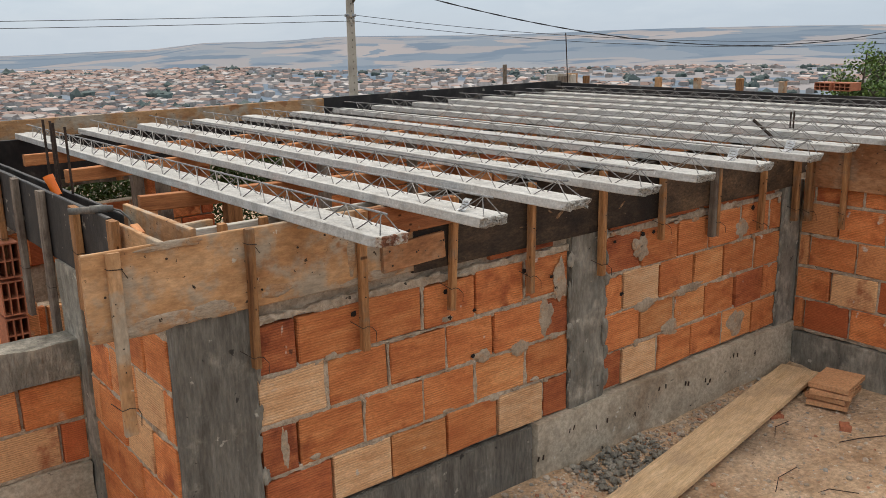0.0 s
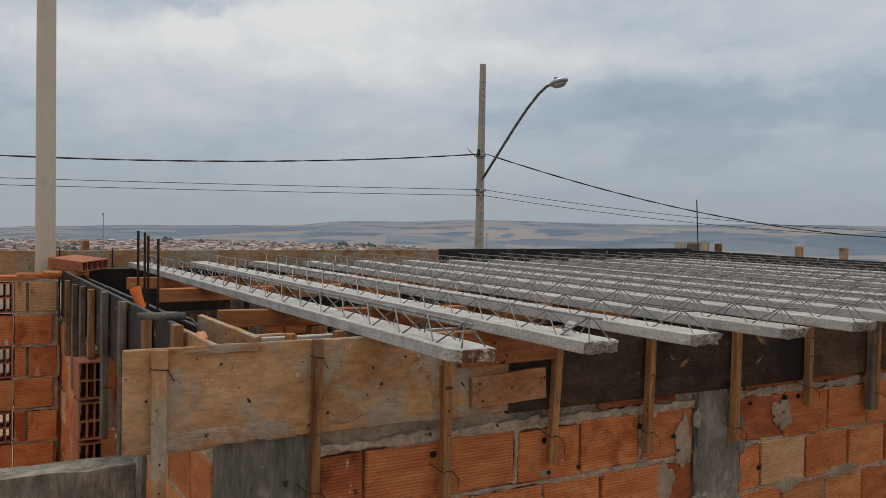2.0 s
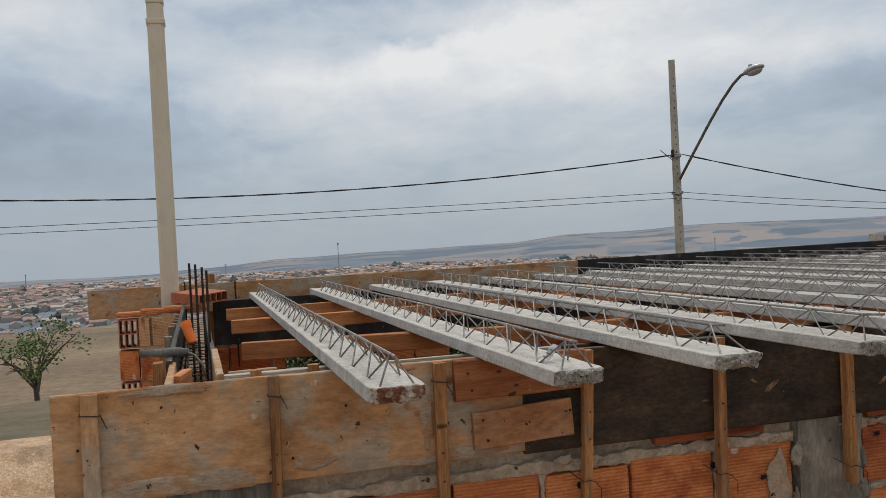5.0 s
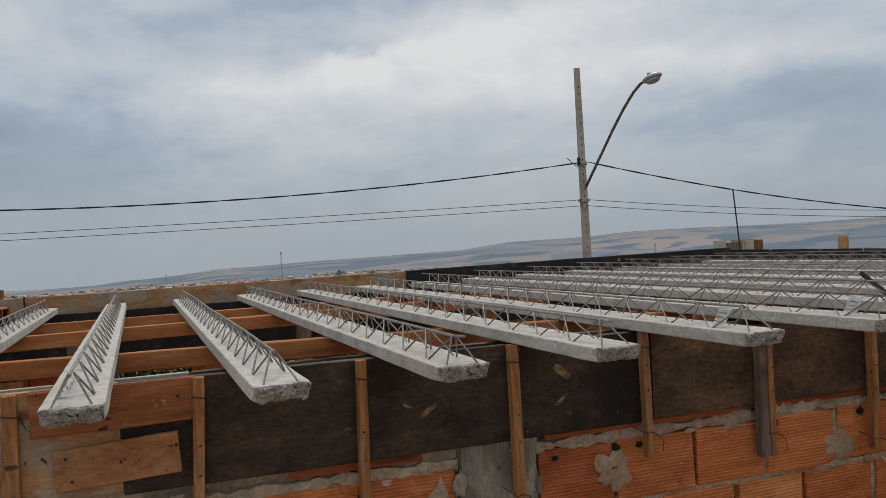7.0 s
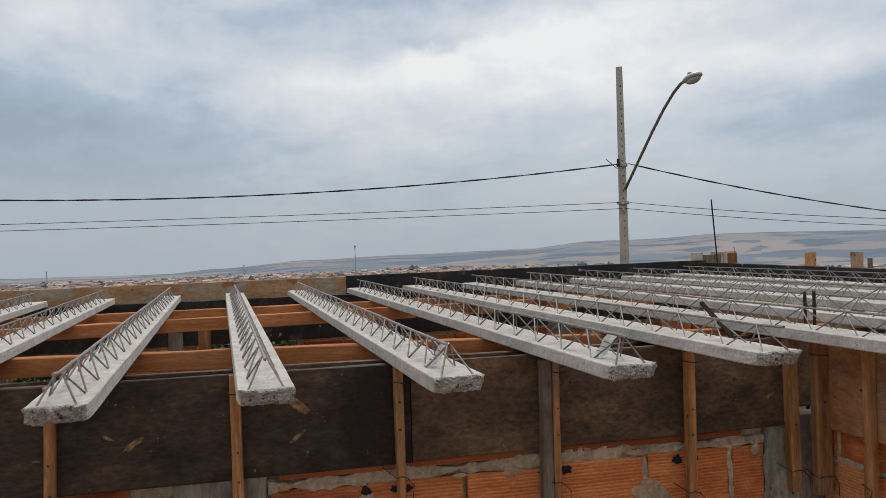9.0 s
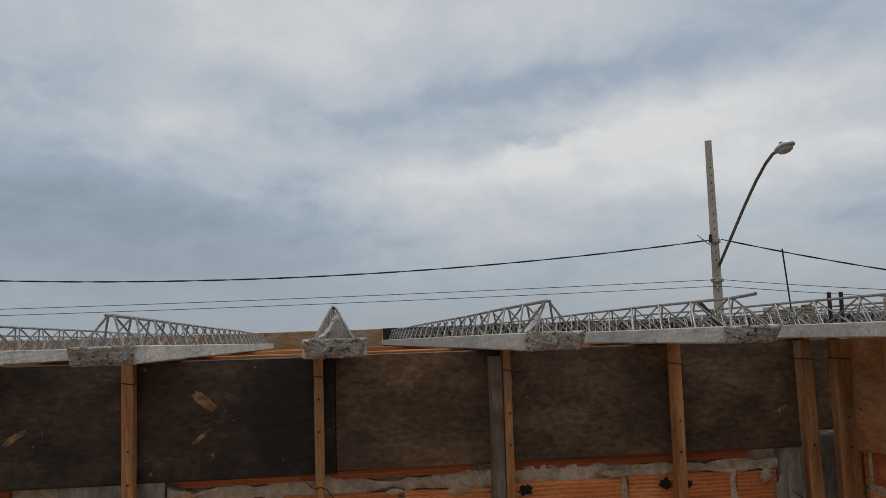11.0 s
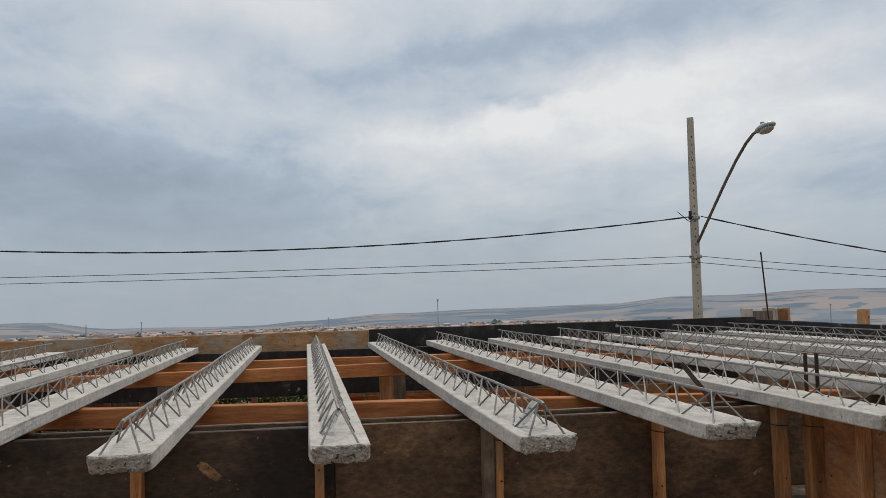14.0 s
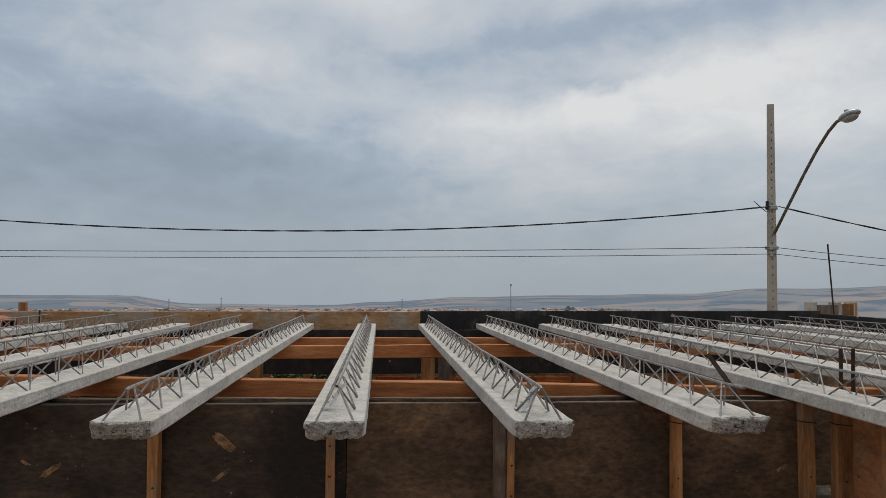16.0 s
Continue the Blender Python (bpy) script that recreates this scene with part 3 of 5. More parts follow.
def terrain(x, y):
    dx, dy = x - 3.0, y - 3.0
    r = math.hypot(dx, dy)
    if r < 9:
        z = 0.022 * noise.noise(Vector((x * 1.7, y * 1.7, 0.3))) + 0.012 * noise.noise(Vector((x * 6, y * 6, 2.3)))
        z += 0.05 * math.exp(-((y - 2.75) / 0.12) ** 2) * (0.5 + noise.noise(Vector((x * 3, 5, 1))))
        z -= lift(-x, -1.1, 0.2, 0.0, 0.42) if y > 1.6 else lift(-x, -1.1, 0.2, 0.0, 0.25)
        return z - lift(r, 6.5, 9, 0, 0.4)
    az = math.degrees(math.atan2(dx, dy))
    z = -0.4 - lift(r, 9, 42, 0, 4.2) - lift(r, 38, 620, 0, 57) + lift(r, 640, 1500, 0, 15 - lift(az, 22, 34, 0, 13)) - lift(r, 1510, 1900, 0, 42)
    z += 0.8 * noise.noise(Vector((x / 25, y / 25, 4))) * lift(r, 12, 60, 0, 1) + 3 * noise.noise(Vector((x / 240, y / 240, 7))) * lift(r, 150, 700, 0, 1)
    if r > 1750:
        top = 4300 * math.tan(radians(ridge_angle(az))) + 2.0
        n = noise.noise(Vector((x / 520, y / 520, 1.7))) + 0.5 * noise.noise(Vector((x / 210, y / 210, 3.7)))
        z = z + lift(r, 1750, 4300, 0, 1) * (top - z) + 16 * n * lift(r, 1900, 2600, 0, 1) * (1 - 0.75 * lift(r, 3600, 4300, 0, 1))
    return z


def spaced(lo, hi, step, far, growth):
    a = [lo + (hi - lo) * i / round((hi - lo) / step) for i in range(round((hi - lo) / step) + 1)]
    s, v = step, hi
    up = []
    while v < far:
        s *= growth
        v += s
        up.append(v)
    s, v = step, lo
    down = []
    while v > -far:
        s *= growth
        v -= s
        down.append(v)
    return down[::-1] + a + up


ROOM = (LEFT_X + 0.08, END_X + 0.06, WALL_Y + 0.08, BACK_Y + 0.06)


def build_ground():
    xs = sorted(set(spaced(-1.5, 7.2, 0.075, 4700, 1.085) + [ROOM[0], ROOM[1]]))
    ys = sorted(set(spaced(-1.2, 7.0, 0.075, 4700, 1.085) + [ROOM[2], ROOM[3]]))
    verts = [(x, y, terrain(x, y)) for y in ys for x in xs]
    nx = len(xs)
    near = []
    for j in range(len(ys) - 1):
        for i in range(nx - 1):
            cx, cy = (xs[i] + xs[i + 1]) / 2, (ys[j] + ys[j + 1]) / 2
            if ROOM[0] < cx < ROOM[1] and ROOM[2] < cy < ROOM[3]:
                continue
            q = (j * nx + i, j * nx + i + 1, (j + 1) * nx + i + 1, (j + 1) * nx + i)
            r = math.hypot(cx - 3, cy - 3)
            # from 420 m outwards the sheet takes the haze-tinted field colours
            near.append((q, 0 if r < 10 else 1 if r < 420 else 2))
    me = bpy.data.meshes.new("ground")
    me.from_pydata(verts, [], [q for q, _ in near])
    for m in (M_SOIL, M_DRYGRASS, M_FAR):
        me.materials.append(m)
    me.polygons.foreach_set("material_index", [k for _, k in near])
    me.polygons.foreach_set("use_smooth", [True] * len(near))
    tagged(new("ground", me), "dry reddish soil falling to a valley and far hills in haze-tinted colours", "ground", kind="structure")


build_ground()
tagged(mesh_ob("floor", boxed(ROOM[0], ROOM[1], ROOM[2], ROOM[3], FLOOR_Z - 0.1, FLOOR_Z), M_SOIL), "bare earth floor of the sunken unfinished room", "floor", kind="structure")

# ---- brick walls ----


def brick_mesh(length, height, thick, seed, material=None):
    """A fired block with knocked corners and slightly bowed edges."""
    rr = random.Random(seed)
    bm = boxed(-length / 2, length / 2, -thick / 2, thick / 2, -height / 2, height / 2, bevel=0.005)
    for v in bm.verts:
        v.co += Vector((rr.uniform(-1, 1) * 0.004, rr.uniform(-1, 1) * 0.0015, rr.uniform(-1, 1) * 0.0035))
        if rr.random() < 0.08:
            v.co *= 0.955
    me = bpy.data.meshes.new("brick")
    bm.to_mesh(me)
    bm.free()
    me.materials.append(material or M_BRICK)
    return me


BRICK_L, BRICK_H, BRICK_T = 0.282, 0.190, 0.115
BRICKS = [brick_mesh(BRICK_L, BRICK_H, BRICK_T, k) for k in range(6)]
TONED = {k: [brick_mesh(BRICK_L, BRICK_H, BRICK_T, 30 + n, m) for n in range(4)] for k, m in (("o", M_BRICK_O), ("l", M_BRICK_L), ("p", M_BRICK_P), ("d", M_BRICK_D))}
rng = random.Random(11)


def rough_block(x0, x1, y0, y1, z0, z1, step=0.04, amp=0.006, seed=0, freq=7.0):
    """A cast block with uneven faces."""
    bm = bmesh.new()
    nx, ny, nz = (max(1, round((b - a) / step)) for a, b in ((x0, x1), (y0, y1), (z0, z1)))
    seen = {}

    def v(i, j, k):
        if (i, j, k) not in seen:
            p = Vector((x0 + (x1 - x0) * i / nx, y0 + (y1 - y0) * j / ny, z0 + (z1 - z0) * k / nz))
            d = noise.noise_vector(p * freq + Vector((seed * 2.7, seed, 0))) * amp
            edge = (i in (0, nx)) + (j in (0, ny)) + (k in (0, nz))
            c = Vector(((x0 + x1) / 2, (y0 + y1) / 2, (z0 + z1) / 2))
            if edge > 1:
                d += (c - p).normalized() * (0.004 + amp * abs(noise.noise(p * 21)))
            seen[(i, j, k)] = bm.verts.new(p + d)
        return seen[(i, j, k)]
    for i in range(nx):
        for k in range(nz):
            bm.faces.new((v(i, 0, k), v(i + 1, 0, k), v(i + 1, 0, k + 1), v(i, 0, k + 1)))
            bm.faces.new((v(i, ny, k), v(i, ny, k + 1), v(i + 1, ny, k + 1), v(i + 1, ny, k)))
    for j in range(ny):
        for k in range(nz):
            bm.faces.new((v(0, j, k), v(0, j, k + 1), v(0, j + 1, k + 1), v(0, j + 1, k)))
            bm.faces.new((v(nx, j, k), v(nx, j + 1, k), v(nx, j + 1, k + 1), v(nx, j, k + 1)))
    for i in range(nx):
        for j in range(ny):
            bm.faces.new((v(i, j, nz), v(i + 1, j, nz), v(i + 1, j + 1, nz), v(i, j + 1, nz)))
            bm.faces.new((v(i, j, 0), v(i, j + 1, 0), v(i + 1, j + 1, 0), v(i + 1, j, 0)))
    return bm


def mortar_strip(length, half, seed):
    """A trowelled run of mortar along x with its face to -y: uneven in height, sunk here and lapping over there."""
    bm = bmesh.new()
    n = max(6, round(length / 0.011))
    rows = []
    for i in range(n + 1):
        x = length * i / n
        hh = half * (1 + 0.55 * noise.noise(Vector((x * 6, seed, 1))) + 0.75 * noise.noise(Vector((x * 21, seed, 2))))
        y0 = 0.0035 + 0.007 * noise.noise(Vector((x * 8, seed, 3)))
        row = [bm.verts.new((x, 0.035, -hh))]
        for q in (-0.95, -0.45, 0.1, 0.6, 0.95):
            d = noise.noise_vector(Vector((x * 48, q * 2.2, seed * 1.7)))
            row.append(bm.verts.new((x + d.x * 0.003, y0 + 0.003 * q * q + d.y * 0.0055, hh * q + d.z * 0.0035)))
        row.append(bm.verts.new((x, 0.035, hh)))
        rows.append(row)
    for a, b in zip(rows, rows[1:]):
        for k in range(6):
            bm.faces.new((a[k], b[k], b[k + 1], a[k + 1]))
    bm.faces.new(rows[0])
    bm.faces.new(rows[-1][::-1])
    return bm


def splash_mesh(w, h, seed, proud):
    """A flat irregular dab with a ragged outline, its face to -y."""
    bm = bmesh.new()
    mid = bm.verts.new((0, -proud, 0))
    n, prev = 44, None
    for j in range(1, 6):
        q = j / 5
        ring = []
        for k in range(n):
            a = 2 * math.pi * k / n
            u = Vector((math.cos(a), math.sin(a), seed * 3.7))
            r = q * (1 + 0.45 * noise.noise(u * 1.2) + 0.22 * noise.noise(u * 3.1) + 0.12 * noise.noise(u * 8.3))
            lift = proud * (1 - q ** 4) * (1 + 0.5 * noise.noise(Vector((u.x * q * 4, u.y * q * 4, seed))))
            ring.append(bm.verts.new((u.x * r * w / 2, -lift + (0.003 if j == 5 else 0), u.y * r * h / 2)))
        for k in range(n):
            k2 = (k + 1) % n
            bm.faces.new((mid, ring[k], ring[k2]) if prev is None else (prev[k], ring[k], ring[k2], prev[k2]))
        prev = ring
    return bm


def courses(parent, axis, face, a0, a1, z0, count, shift, sign, skip=(), depth=0.0, beds=True, gap=0.6):
    """Courses of blocks with their outer face at `face`. axis: the way the wall runs; sign: -1 when the face looks to lower coordinates."""
    for c in range(count):
        z = z0 + COURSE * (c + 0.5)
        a = a0 - PITCH + ((shift + 0.5 * c) % 1.0) * PITCH
        while a < a1:
            jit = rng.uniform(-0.012, 0.012)
            spans = [(max(a, a0), min(a + PITCH + jit, a1))]
            for s0, s1 in skip:
                cut = []
                for p, q in spans:
                    if q <= s0 or p >= s1:
                        cut.append((p, q))
                    else:
                        if p < s0:
                            cut.append((p, s0))
                        if q > s1:
                            cut.append((s1, q))
                spans = cut
            for p, q in spans:
                length = q - p - 0.016
                if length < 0.05:
                    continue
                ob = new("brick", BRICKS[rng.randrange(6)])
                ob.parent = parent
                mid, proud = (p + q) / 2, rng.uniform(-0.003, 0.004) - depth
                f = face + sign * (proud - BRICK_T / 2)
                if axis == "x":
                    ob.location = (mid, f, z + rng.uniform(-0.004, 0.004))
                else:
                    ob.location = (f, mid, z + rng.uniform(-0.004, 0.004))
                ob.rotation_euler = (rng.uniform(-0.01, 0.01), rng.uniform(-0.008, 0.008), (0 if axis == "x" else math.pi / 2) + rng.uniform(-0.012, 0.012))
                ob.scale = (length / BRICK_L, 1, 1)
                if beds and rng.random() > gap:
                    fill = mortar_strip(0.186, 0.0095, rng.uniform(0, 99))
                    lie = pose(q, face - sign * 0.002, z) if axis == "x" else pose(face - sign * 0.002, q, z, 0, 0, -90)
                    part("mortar_fill", fill, M_MORTAR, parent, at=lie @ pose(0, 0, -0.093, 0, -90, 0))
            a += PITCH + jit
    if beds:
        for c in range(count + 1):
            edges = sorted([a0, a1] + [v for s in skip for v in s])
            for p, q in zip(edges[::2], edges[1::2]):
                strip = mortar_strip(q - p, 0.0120, rng.uniform(0, 99))
                zz = z0 + COURSE * c
                lie = pose(p, face, zz) if axis == "x" else pose(face, q, zz, 0, 0, -90)
                part("mortar_bed", strip, M_MORTAR, parent, at=lie)


def wall(name, label):
    return thing(name, label, "wall", kind="structure")


front = wall("wall_front", "orange hollow-block wall with grey mortar and concrete pillars")
part("mortar_core", rough_block(LEFT_X + 0.008, CORNER_X + 0.13, WALL_Y + 0.028, WALL_Y + 0.105, PLINTH - 0.02, BOARD_Z0 + 0.02, 0.03, 0.006, 1, 11), M_MORTAR, front)
part("foundation", boxed(LEFT_X + 0.02, CORNER_X + 0.1, WALL_Y + 0.02, WALL_Y + 0.12, FLOOR_Z - 0.1, PLINTH - 0.03), M_PLINTH, front)
part("plinth", rough_block(2.808, CORNER_X + 0.01, WALL_Y - 0.035, WALL_Y + 0.1, -0.3, PLINTH_R - 0.012, 0.045, 0.008, 3), M_PLINTH, front, "pale concrete plinth with dark form-tie marks")
part("plinth", rough_block(1.37, 2.804, WALL_Y - 0.012, WALL_Y + 0.1, -0.45, PLINTH_L - 0.01, 0.05, 0.005, 5), M_COLUMN_DARK, front, "darker grey cast plinth")
part("pillar", rough_block(LEFT_X + 0.002, 1.400, WALL_Y - 0.012, WALL_Y + 0.035, -0.5, BOARD_Z0 + 0.05, 0.04, 0.006, 7), M_COLUMN_DARK, front, "dark grey cast corner pillar")
part("pillar", rough_block(3.060, 3.316, WALL_Y - 0.010, WALL_Y + 0.13, PLINTH_L - 0.02, BOARD_Z0 + 0.03, 0.035, 0.010, 9), M_COLUMN, front, "rough grey cast pillar")
part("pillar", rough_block(4.934, CORNER_X + 0.02, WALL_Y - 0.012, WALL_Y + 0.13, PLINTH_R - 0.02, BOARD_Z0 + 0.03, 0.035, 0.010, 13), M_COLUMN, front, "rough grey cast pillar")


def laid(parent, x0, x1, z0, rows):
    """Courses of blocks on the front wall, from below: the joints along each course and the tone of each block (o orange, l light, p pale, d dark)."""
    for c, (joints, tones) in enumerate(rows):
        z = z0 + COURSE * (c + 0.5)
        cuts = [x0, *joints, x1]
        for p, q, tone in zip(cuts, cuts[1:], tones):
            gap = rng.uniform(0.008, 0.018)
            ob = new("brick", TONED[tone][rng.randrange(4)])
            ob.parent = parent
            ob.location = ((p + q) / 2 + rng.uniform(-0.002, 0.002), WALL_Y - rng.uniform(-0.005, 0.005) + BRICK_T / 2, z + rng.uniform(-0.004, 0.004))
            ob.rotation_euler = (rng.uniform(-0.012, 0.012), rng.uniform(-0.010, 0.010), rng.uniform(-0.012, 0.012))
            ob.scale = ((q - p - gap) / BRICK_L, 1, rng.uniform(0.97, 1.02))
            if q < x1 and rng.random() > 0.55:
                part("mortar_fill", mortar_strip(0.186, 0.0085, rng.uniform(0, 99)), M_MORTAR, parent, at=pose(q, WALL_Y - 0.001, z) @ pose(0, 0, -0.093, 0, -90, 0))
    for c in range(1, len(rows)):
        part("mortar_bed", mortar_strip(x1 - x0, 0.0135, rng.uniform(0, 99)), M_MORTAR, parent, at=pose(x0, WALL_Y, z0 + COURSE * c))


laid(front, 1.402, 3.058, PLINTH_L, (((1.702, 1.993, 2.287, 2.590, 2.882), "dplopd"), ((1.560, 1.867, 2.164, 2.456, 2.767), "dooolo"),
                                     ((1.700, 1.993, 2.291, 2.569, 2.894), "pooood"), ((1.576, 1.883, 2.171, 2.462, 2.761), "dooooo")))
laid(front, 3.318, 4.932, PLINTH_R, (((3.458, 3.753, 4.062, 4.367, 4.669), "dpoolo"), ((3.597, 3.892, 4.187, 4.472, 4.770), "ollodo"),
                                     ((3.452, 3.755, 4.054, 4.349, 4.655), "opoloo"), ((3.595, 3.896, 4.186, 4.492, 4.800), "dooooo")))
for p, q, z in ((1.402, 3.058, PLINTH_L + 4 * COURSE), (3.318, 4.932, PLINTH_R + 4 * COURSE)):
    part("mortar_bed", mortar_strip(q - p, 0.019, 8.3 + p), M_MORTAR, front, "thick trowelled mortar bed", at=pose(p, WALL_Y + 0.001, z + 0.008))
# thin slivers of clay below the form boards
for x, w, z in ((2.75, 0.40, 1.176), (3.72, 0.75, 1.184), (4.50, 0.70, 1.184)):
    ob = new("brick", TONED["d"][0])
    ob.parent = front
    ob.location, ob.scale = (x, WALL_Y + BRICK_T / 2 + 0.006, z), (w / BRICK_L, 1, 0.14)

side = wall("wall_side", "orange hollow-block side wall with grey pillar and plinth")
part("mortar_core", rough_block(CORNER_X + 0.028, CORNER_X + 0.105, -1.2, WALL_Y + 0.01, PLINTH - 0.02, BOARD_Z0 + 0.02, 0.045, 0.006, 21, 11), M_MORTAR, side)
part("plinth", rough_block(CORNER_X - 0.02, CORNER_X + 0.12, -1.2, WALL_Y - 0.03, -0.4, PLINTH - 0.07, 0.06, 0.008, 23), M_COLUMN, side)
part("pillar", rough_block(CORNER_X - 0.010, CORNER_X + 0.13, 1.96, 2.18, PLINTH - 0.08, BOARD_Z0 + 0.03, 0.04, 0.009, 25), M_COLUMN, side)
courses(side, "y", CORNER_X, -1.2, WALL_Y - 0.02, PLINTH - 0.05, 5, 0.2, -1, skip=((1.96, 2.18),))

left = wall("wall_left", "orange hollow-block wall below black formwork")
part("mortar_core", rough_block(LEFT_X + 0.028, LEFT_X + 0.105, WALL_Y + 0.04, 4.09, FLOOR_Z, BOARD_Z0 + 0.02, 0.06, 0.006, 31, 11), M_MORTAR, left)
part("mortar_core", rough_block(LEFT_X + 0.028, LEFT_X + 0.105, 5.12, BACK_Y, FLOOR_Z, BOARD_Z0 + 0.02, 0.06, 0.006, 32, 11), M_MORTAR, left)
courses(left, "y", LEFT_X, WALL_Y + 0.036, 3.80, PLINTH - 4 * COURSE, 8, 0.3, -1)
courses(left, "y", LEFT_X, 5.10, BACK_Y, PLINTH - 2 * COURSE, 6, 0.1, -1)
part("pillar", rough_block(LEFT_X - 0.01, LEFT_X + 0.13, 3.80, 4.10, -0.9, BOARD_Z0, 0.05, 0.006, 33), M_COLUMN, left)

low = wall("wall_low", "low orange block wall with a rough concrete cap")
part("mortar_core", rough_block(-3.0, LEFT_X - 0.005, 3.948, 4.03, -0.9, 0.76, 0.06, 0.006, 41, 11), M_MORTAR, low)
part("cap_beam", rough_block(-3.0, LEFT_X - 0.005, 3.90, 4.06, 0.70, 0.865, 0.045, 0.012, 43), M_COLUMN, low, "rough grey concrete cap beam")
courses(low, "x", 3.92, -1.2, LEFT_X - 0.01, 0.70 - 2 * COURSE, 2, 0.35, -1)
part("plinth", rough_block(-3.0, LEFT_X - 0.01, 3.90, 4.04, -0.9, 0.70 - 2 * COURSE - 0.01, 0.06, 0.009, 45), M_PLINTH, low)

rear = wall("wall_rear_left", "block wall stub with open hollow ends and tile-capped top")
part("mortar_core", rough_block(0.84, LEFT_X - 0.02, 6.388, 6.465, -1.0, 1.42, 0.06, 0.006, 51, 11), M_MORTAR, rear)
courses(rear, "x", 6.36, 0.82, LEFT_X - 0.02, 1.42 - 8 * COURSE, 8, 0.8, -1)

back = wall("wall_back", "far block wall of the unfinished room")
part("mortar_core", rough_block(LEFT_X + 0.1, END_X + 0.1, BACK_Y + 0.09, BACK_Y + 0.17, FLOOR_Z, 0.55, 0.12, 0.006, 61, 9), M_MORTAR, back)
for p, q in ((LEFT_X + 0.12, 1.80), (2.50, 3.05), (3.75, END_X + 0.05)):
    part("mortar_core", rough_block(p + 0.01, q - 0.01, BACK_Y + 0.09, BACK_Y + 0.17, 0.55, 1.34, 0.08, 0.006, 61 + p, 9), M_MORTAR, back)
    courses(back, "x", BACK_Y + 0.06, p, q, 0.52, 3, 0.4 + p, -1, beds=False)
part("sill_block", rough_block(1.80, 2.50, BACK_Y + 0.07, BACK_Y + 0.17, 0.54, 0.93, 0.06, 0.006, 69), M_MORTAR, back)
courses(back, "x", BACK_Y + 0.06, 1.80, 2.50, 0.52, 2, 0.4, -1, beds=False)
for p, q, z0 in ((1.80, 2.50, 1.08), (3.05, 3.75, 1.17)):
    part("lintel", rough_block(p, q, BACK_Y + 0.07, BACK_Y + 0.17, z0, 1.34, 0.06, 0.006, 70 + p), M_COLUMN, back)
end = wall("wall_end", "end block wall of the unfinished room")
part("mortar_core", rough_block(END_X + 0.06, END_X + 0.18, -1.2, BACK_Y + 0.18, FLOOR_Z, 1.3, 0.12, 0.006, 63, 9), M_MORTAR, end)
mid = wall("wall_inner", "orange block partition inside the unfinished room")
part("mortar_core", rough_block(LEFT_X + 0.16, 4.0, 5.65, 5.73, FLOOR_Z, 0.55, 0.1, 0.006, 65, 9), M_MORTAR, mid)
courses(mid, "x", 5.62, LEFT_X + 0.16, 4.0, 0.55 - 3 * COURSE, 3, 0.4, -1, beds=False)



def smear(parent, x, z, w, h, seed, proud=0.008):
    """A trowelled lump of mortar over the blocks of the front wall."""
    part("mortar_smear", splash_mesh(w, h, seed, proud * 0.6), M_SMEAR, parent, at=pose(x, WALL_Y - 0.003, z), smooth=True)


for i in range(34):
    smear(front, rng.uniform(1.45, 4.9), PLINTH + COURSE * rng.randint(0, 4) + rng.uniform(-0.02, 0.02), rng.uniform(0.03, 0.08), rng.uniform(0.015, 0.035), i + 3, 0.006)
# near-black dabs on the block faces beside the battens, for the shade in broken holes
for i, (x, z, r) in enumerate(((1.50, 0.615, 0.011), (1.83, 1.08, 0.012), (2.29, 1.075, 0.011), (2.75, 1.08, 0.012), (3.376, 1.112, 0.010), (3.598, 1.118, 0.013), (3.682, 1.116, 0.012), (3.722, 1.115, 0.012), (4.222, 1.122, 0.016),
                               (4.604, 1.115, 0.017), (4.666, 1.112, 0.011), (2.97, 0.96, 0.014), (2.93, 1.02, 0.010), (2.44, 0.75, 0.010), (3.44, 0.83, 0.012), (2.31, 0.955, 0.012), (2.45, 0.96, 0.009), (3.59, 1.055, 0.012))):
    bm = bmesh.new()
    blob(bm, (0, 0, 0), r * 0.95, 0.0030, r * 0.75, 130 + i, 3, 0.9, 2.3)
    part("broken_hole", bm, M_HOLE_SHADE, front, "near-black dab coloured as the shade in a broken hole", at=pose(x, WALL_Y - 0.0045, z))
for i, (x, z, w, h) in enumerate(((3.585, 1.045, 0.135, 0.135), (4.505, 1.010, 0.13, 0.10), (3.64, 0.73, 0.17, 0.07), (4.00, 0.745, 0.30, 0.06), (3.86, 0.55, 0.16, 0.09), (4.50, 0.44, 0.20, 0.17), (2.90, 0.83, 0.10, 0.17), (2.72, 0.72, 0.12, 0.07), (2.50, 0.735, 0.10, 0.06), (1.50, 0.62, 0.035, 0.16), (2.99, 0.98, 0.08, 0.20))):
    smear(front, x, z, w, h, 71 + i, 0.008)

# ragged mortar along the edges of the pillars
for k, (x, z0, z1) in enumerate(((1.402, 0.33, 1.10), (3.060, 0.40, 1.14), (3.316, 0.36, 1.14), (4.934, 0.36, 1.14))):
    z = z0
    while z < z1 - 0.05:
        h = rng.uniform(0.06, 0.15)
        part("mortar_dribble", splash_mesh(rng.uniform(0.022, 0.05), h, 300 + 17 * k + z, 0.007), M_COLUMN, front, at=pose(x + rng.uniform(-0.012, 0.012), WALL_Y - 0.010, z + h / 2), smooth=True)
        z += h * rng.uniform(0.9, 1.9)

